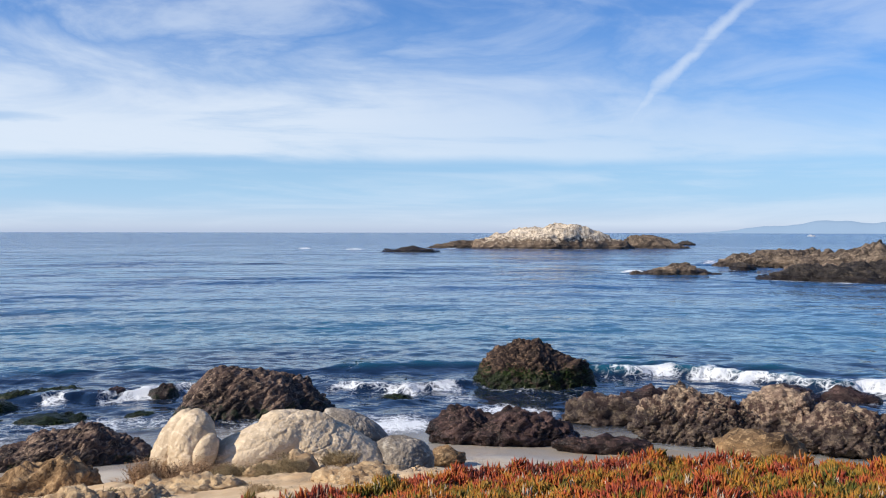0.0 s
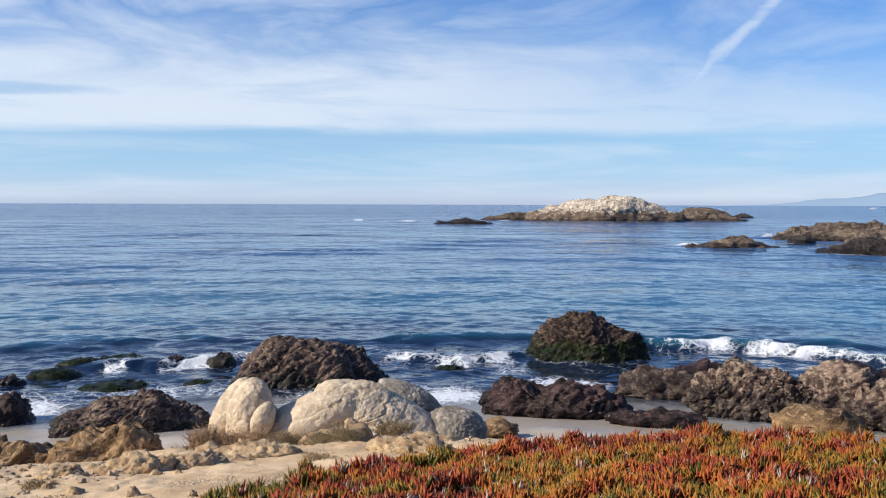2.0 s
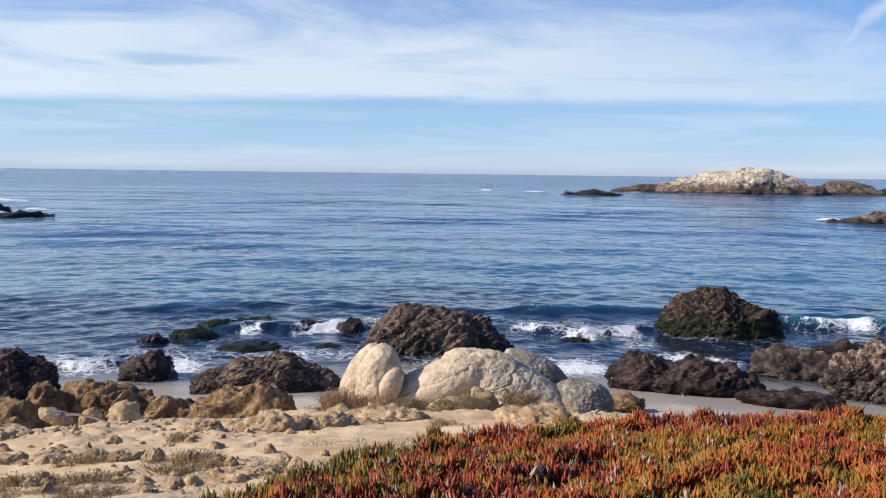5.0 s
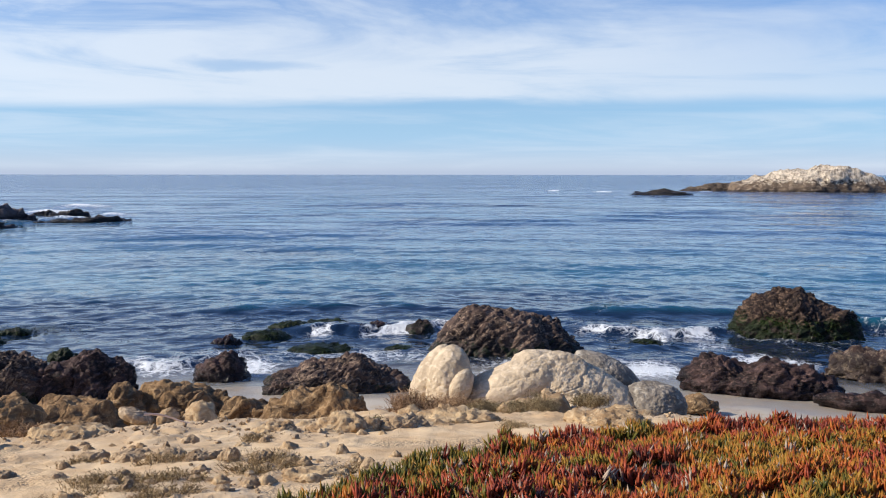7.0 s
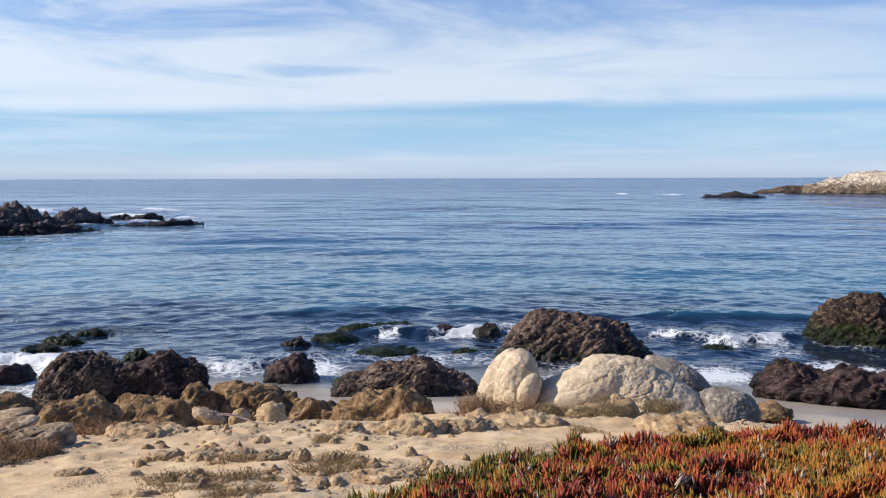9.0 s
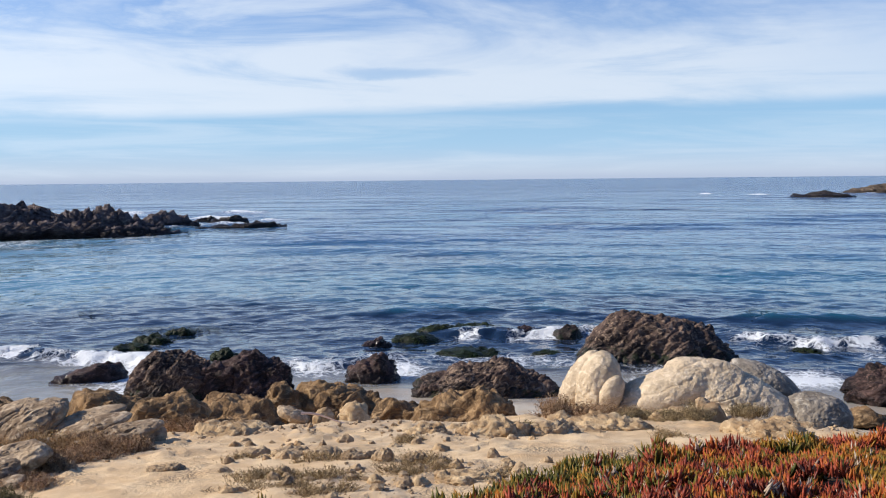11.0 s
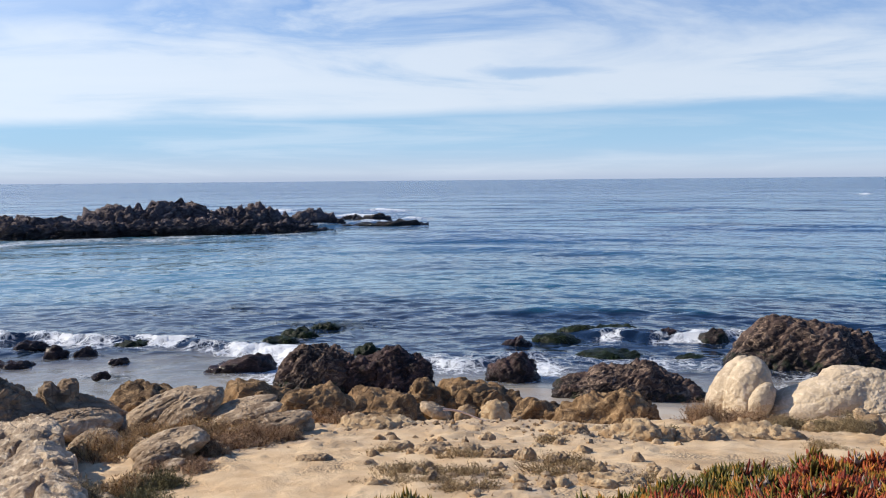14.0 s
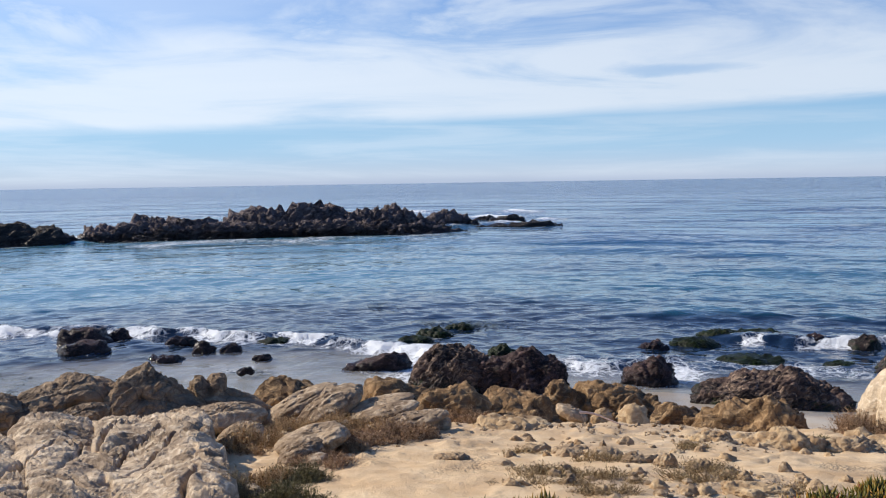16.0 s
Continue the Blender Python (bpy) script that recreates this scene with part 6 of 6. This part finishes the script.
def build_kelp():
    """Patches of brown kelp afloat, its straps flat on the water."""
    rnd = random.Random(50)
    verts, faces, tint = [], [], []
    for x, y in ((-25.2, 31.6), (-26.7, 31.0), (-23.9, 31.3), (-32.6, 33.3), (-24.5, 28.5), (-25.1, 31.2), (-10.1, 37.2), (-2.0, 39.1), (4.3, 36.3), (-2.0, 34.6), (-4.2, 42.5)):
        z = float(sea_height(np.array([x]), np.array([y]))[0]) + 0.02
        place = pose(x, y, z, 0, 0, math.degrees(math.atan2(-x, y)))
        for _ in range(55):
            c = Vector((rnd.gauss(0, 0.7), rnd.gauss(0, 0.35), 0.03))
            t = rnd.gauss(0, 0.5)
            out = Vector((math.cos(t), math.sin(t), 0)) * rnd.uniform(0.2, 0.5)
            side = Vector((-out.y, out.x, 0)).normalized() * rnd.uniform(0.02, 0.05)
            k = len(verts)
            for s in (0, 0.35, 0.7, 1.0):
                p = c + out * s + Vector((0, 0, 0.03 * math.sin(s * 3 + t) + rnd.uniform(0, 0.03)))
                verts.extend([place @ (p - side * (1.05 - s)), place @ (p + side * (1.05 - s))])
            for i in range(3):
                faces.append((k + 2 * i, k + 2 * i + 1, k + 2 * i + 3, k + 2 * i + 2))
            tint.extend([rnd.random() * 0.6] * 8)
    ob = new("kelp", mesh_of("kelp", verts, faces, WEED, True, (("tint", tint),)))
    tagged(ob, "dark brown kelp floating on the water", "kelp", kind="stuff")


build_kelp()


def build_wrack():
    """Dark strands of seaweed left on the wet sand."""
    rnd = random.Random(61)
    verts, faces, tint = [], [], []
    for x, y in ((-30.2, 14.3), (-29.3, 14.5), (-28.5, 13.7), (-27.8, 13.1), (-24.7, 19.3), (-26.4, 15.8), (-24.1, 19.3)):
        place = pose(x, y, max(height_at(x, y), 0.02) + 0.01, 0, 0, math.degrees(math.atan2(-x, y)))
        for _ in range(26):
            c = Vector((rnd.gauss(0, 0.32), rnd.gauss(0, 0.16), 0))
            t = rnd.gauss(0, 0.6)
            out = Vector((math.cos(t), math.sin(t), 0)) * rnd.uniform(0.15, 0.45)
            side = Vector((-out.y, out.x, 0)).normalized() * rnd.uniform(0.015, 0.035)
            k = len(verts)
            for q in (0, 0.35, 0.7, 1.0):
                p = c + out * q + side * math.sin(q * 5 + t) + Vector((0, 0, rnd.uniform(0.01, 0.06)))
                verts.extend([place @ (p - side * (1.05 - q)), place @ (p + side * (1.05 - q))])
            for i in range(3):
                faces.append((k + 2 * i, k + 2 * i + 1, k + 2 * i + 3, k + 2 * i + 2))
            tint.extend([rnd.random() * 0.3] * 8)
    ob = new("seaweed_wrack", mesh_of("seaweed_wrack", verts, faces, WEED, True, (("tint", tint),)))
    tagged(ob, "dark strands of seaweed stranded on wet sand", "seaweed", kind="stuff")


build_wrack()


def build_post():
    """The weathered stump of a square timber post among the ice plants."""
    def grain(n, where, up):
        lines = n.noise(where, 40.0, 5)
        return dict(colour=n.mix(lines, rgb(0.16, 0.14, 0.12), rgb(0.42, 0.38, 0.33)), rough=0.85)
    wood = surface("weathered_wood", grain)
    x, y = 1.516, 4.38
    foot = height_at(x, y) - 0.15
    tall = 4.70 - foot
    bm = bmesh.new()
    rnd = random.Random(8)
    half, per = 0.10, 10
    rings = []
    for k in range(13):
        s = k / 12
        ring = []
        for i in range(4 * per):
            side, f = divmod(i, per)
            u = (f / per) * 2 - 1
            p = Vector((u, -1, 0))
            p = Vector((p.x * math.cos(side * math.pi / 2) - p.y * math.sin(side * math.pi / 2), p.x * math.sin(side * math.pi / 2) + p.y * math.cos(side * math.pi / 2), 0))
            p = p * (half / max(1.0, p.length / 1.32))
            p *= 1 - 0.05 * math.exp(-((u - 0.25) / 0.10) ** 2) - 0.015 * math.sin(i * 2.3 + s * 3)
            p *= 1 - (0.10 if k == 12 else 0.03 if k == 11 else 0)
            ring.append(bm.verts.new((p.x, p.y, tall * s + (0.006 * math.sin(i * 1.7) if k == 12 else 0))))
        rings.append(ring)
    for p, q in zip(rings, rings[1:]):
        for i in range(4 * per):
            j = (i + 1) % (4 * per)
            bm.faces.new((p[i], p[j], q[j], q[i]))
    mid = bm.verts.new((0, 0, tall - 0.008))
    for i in range(4 * per):
        bm.faces.new((rings[-1][i], rings[-1][(i + 1) % (4 * per)], mid))
    me = bpy.data.meshes.new("fence_post")
    bm.to_mesh(me)
    bm.free()
    me.materials.append(wood)
    ob = new("fence_post", me)
    ob.matrix_world = pose(x, y, foot, 0, 0, -18)
    tagged(ob, "weathered grey square timber post among the ice plants", "post")


build_post()
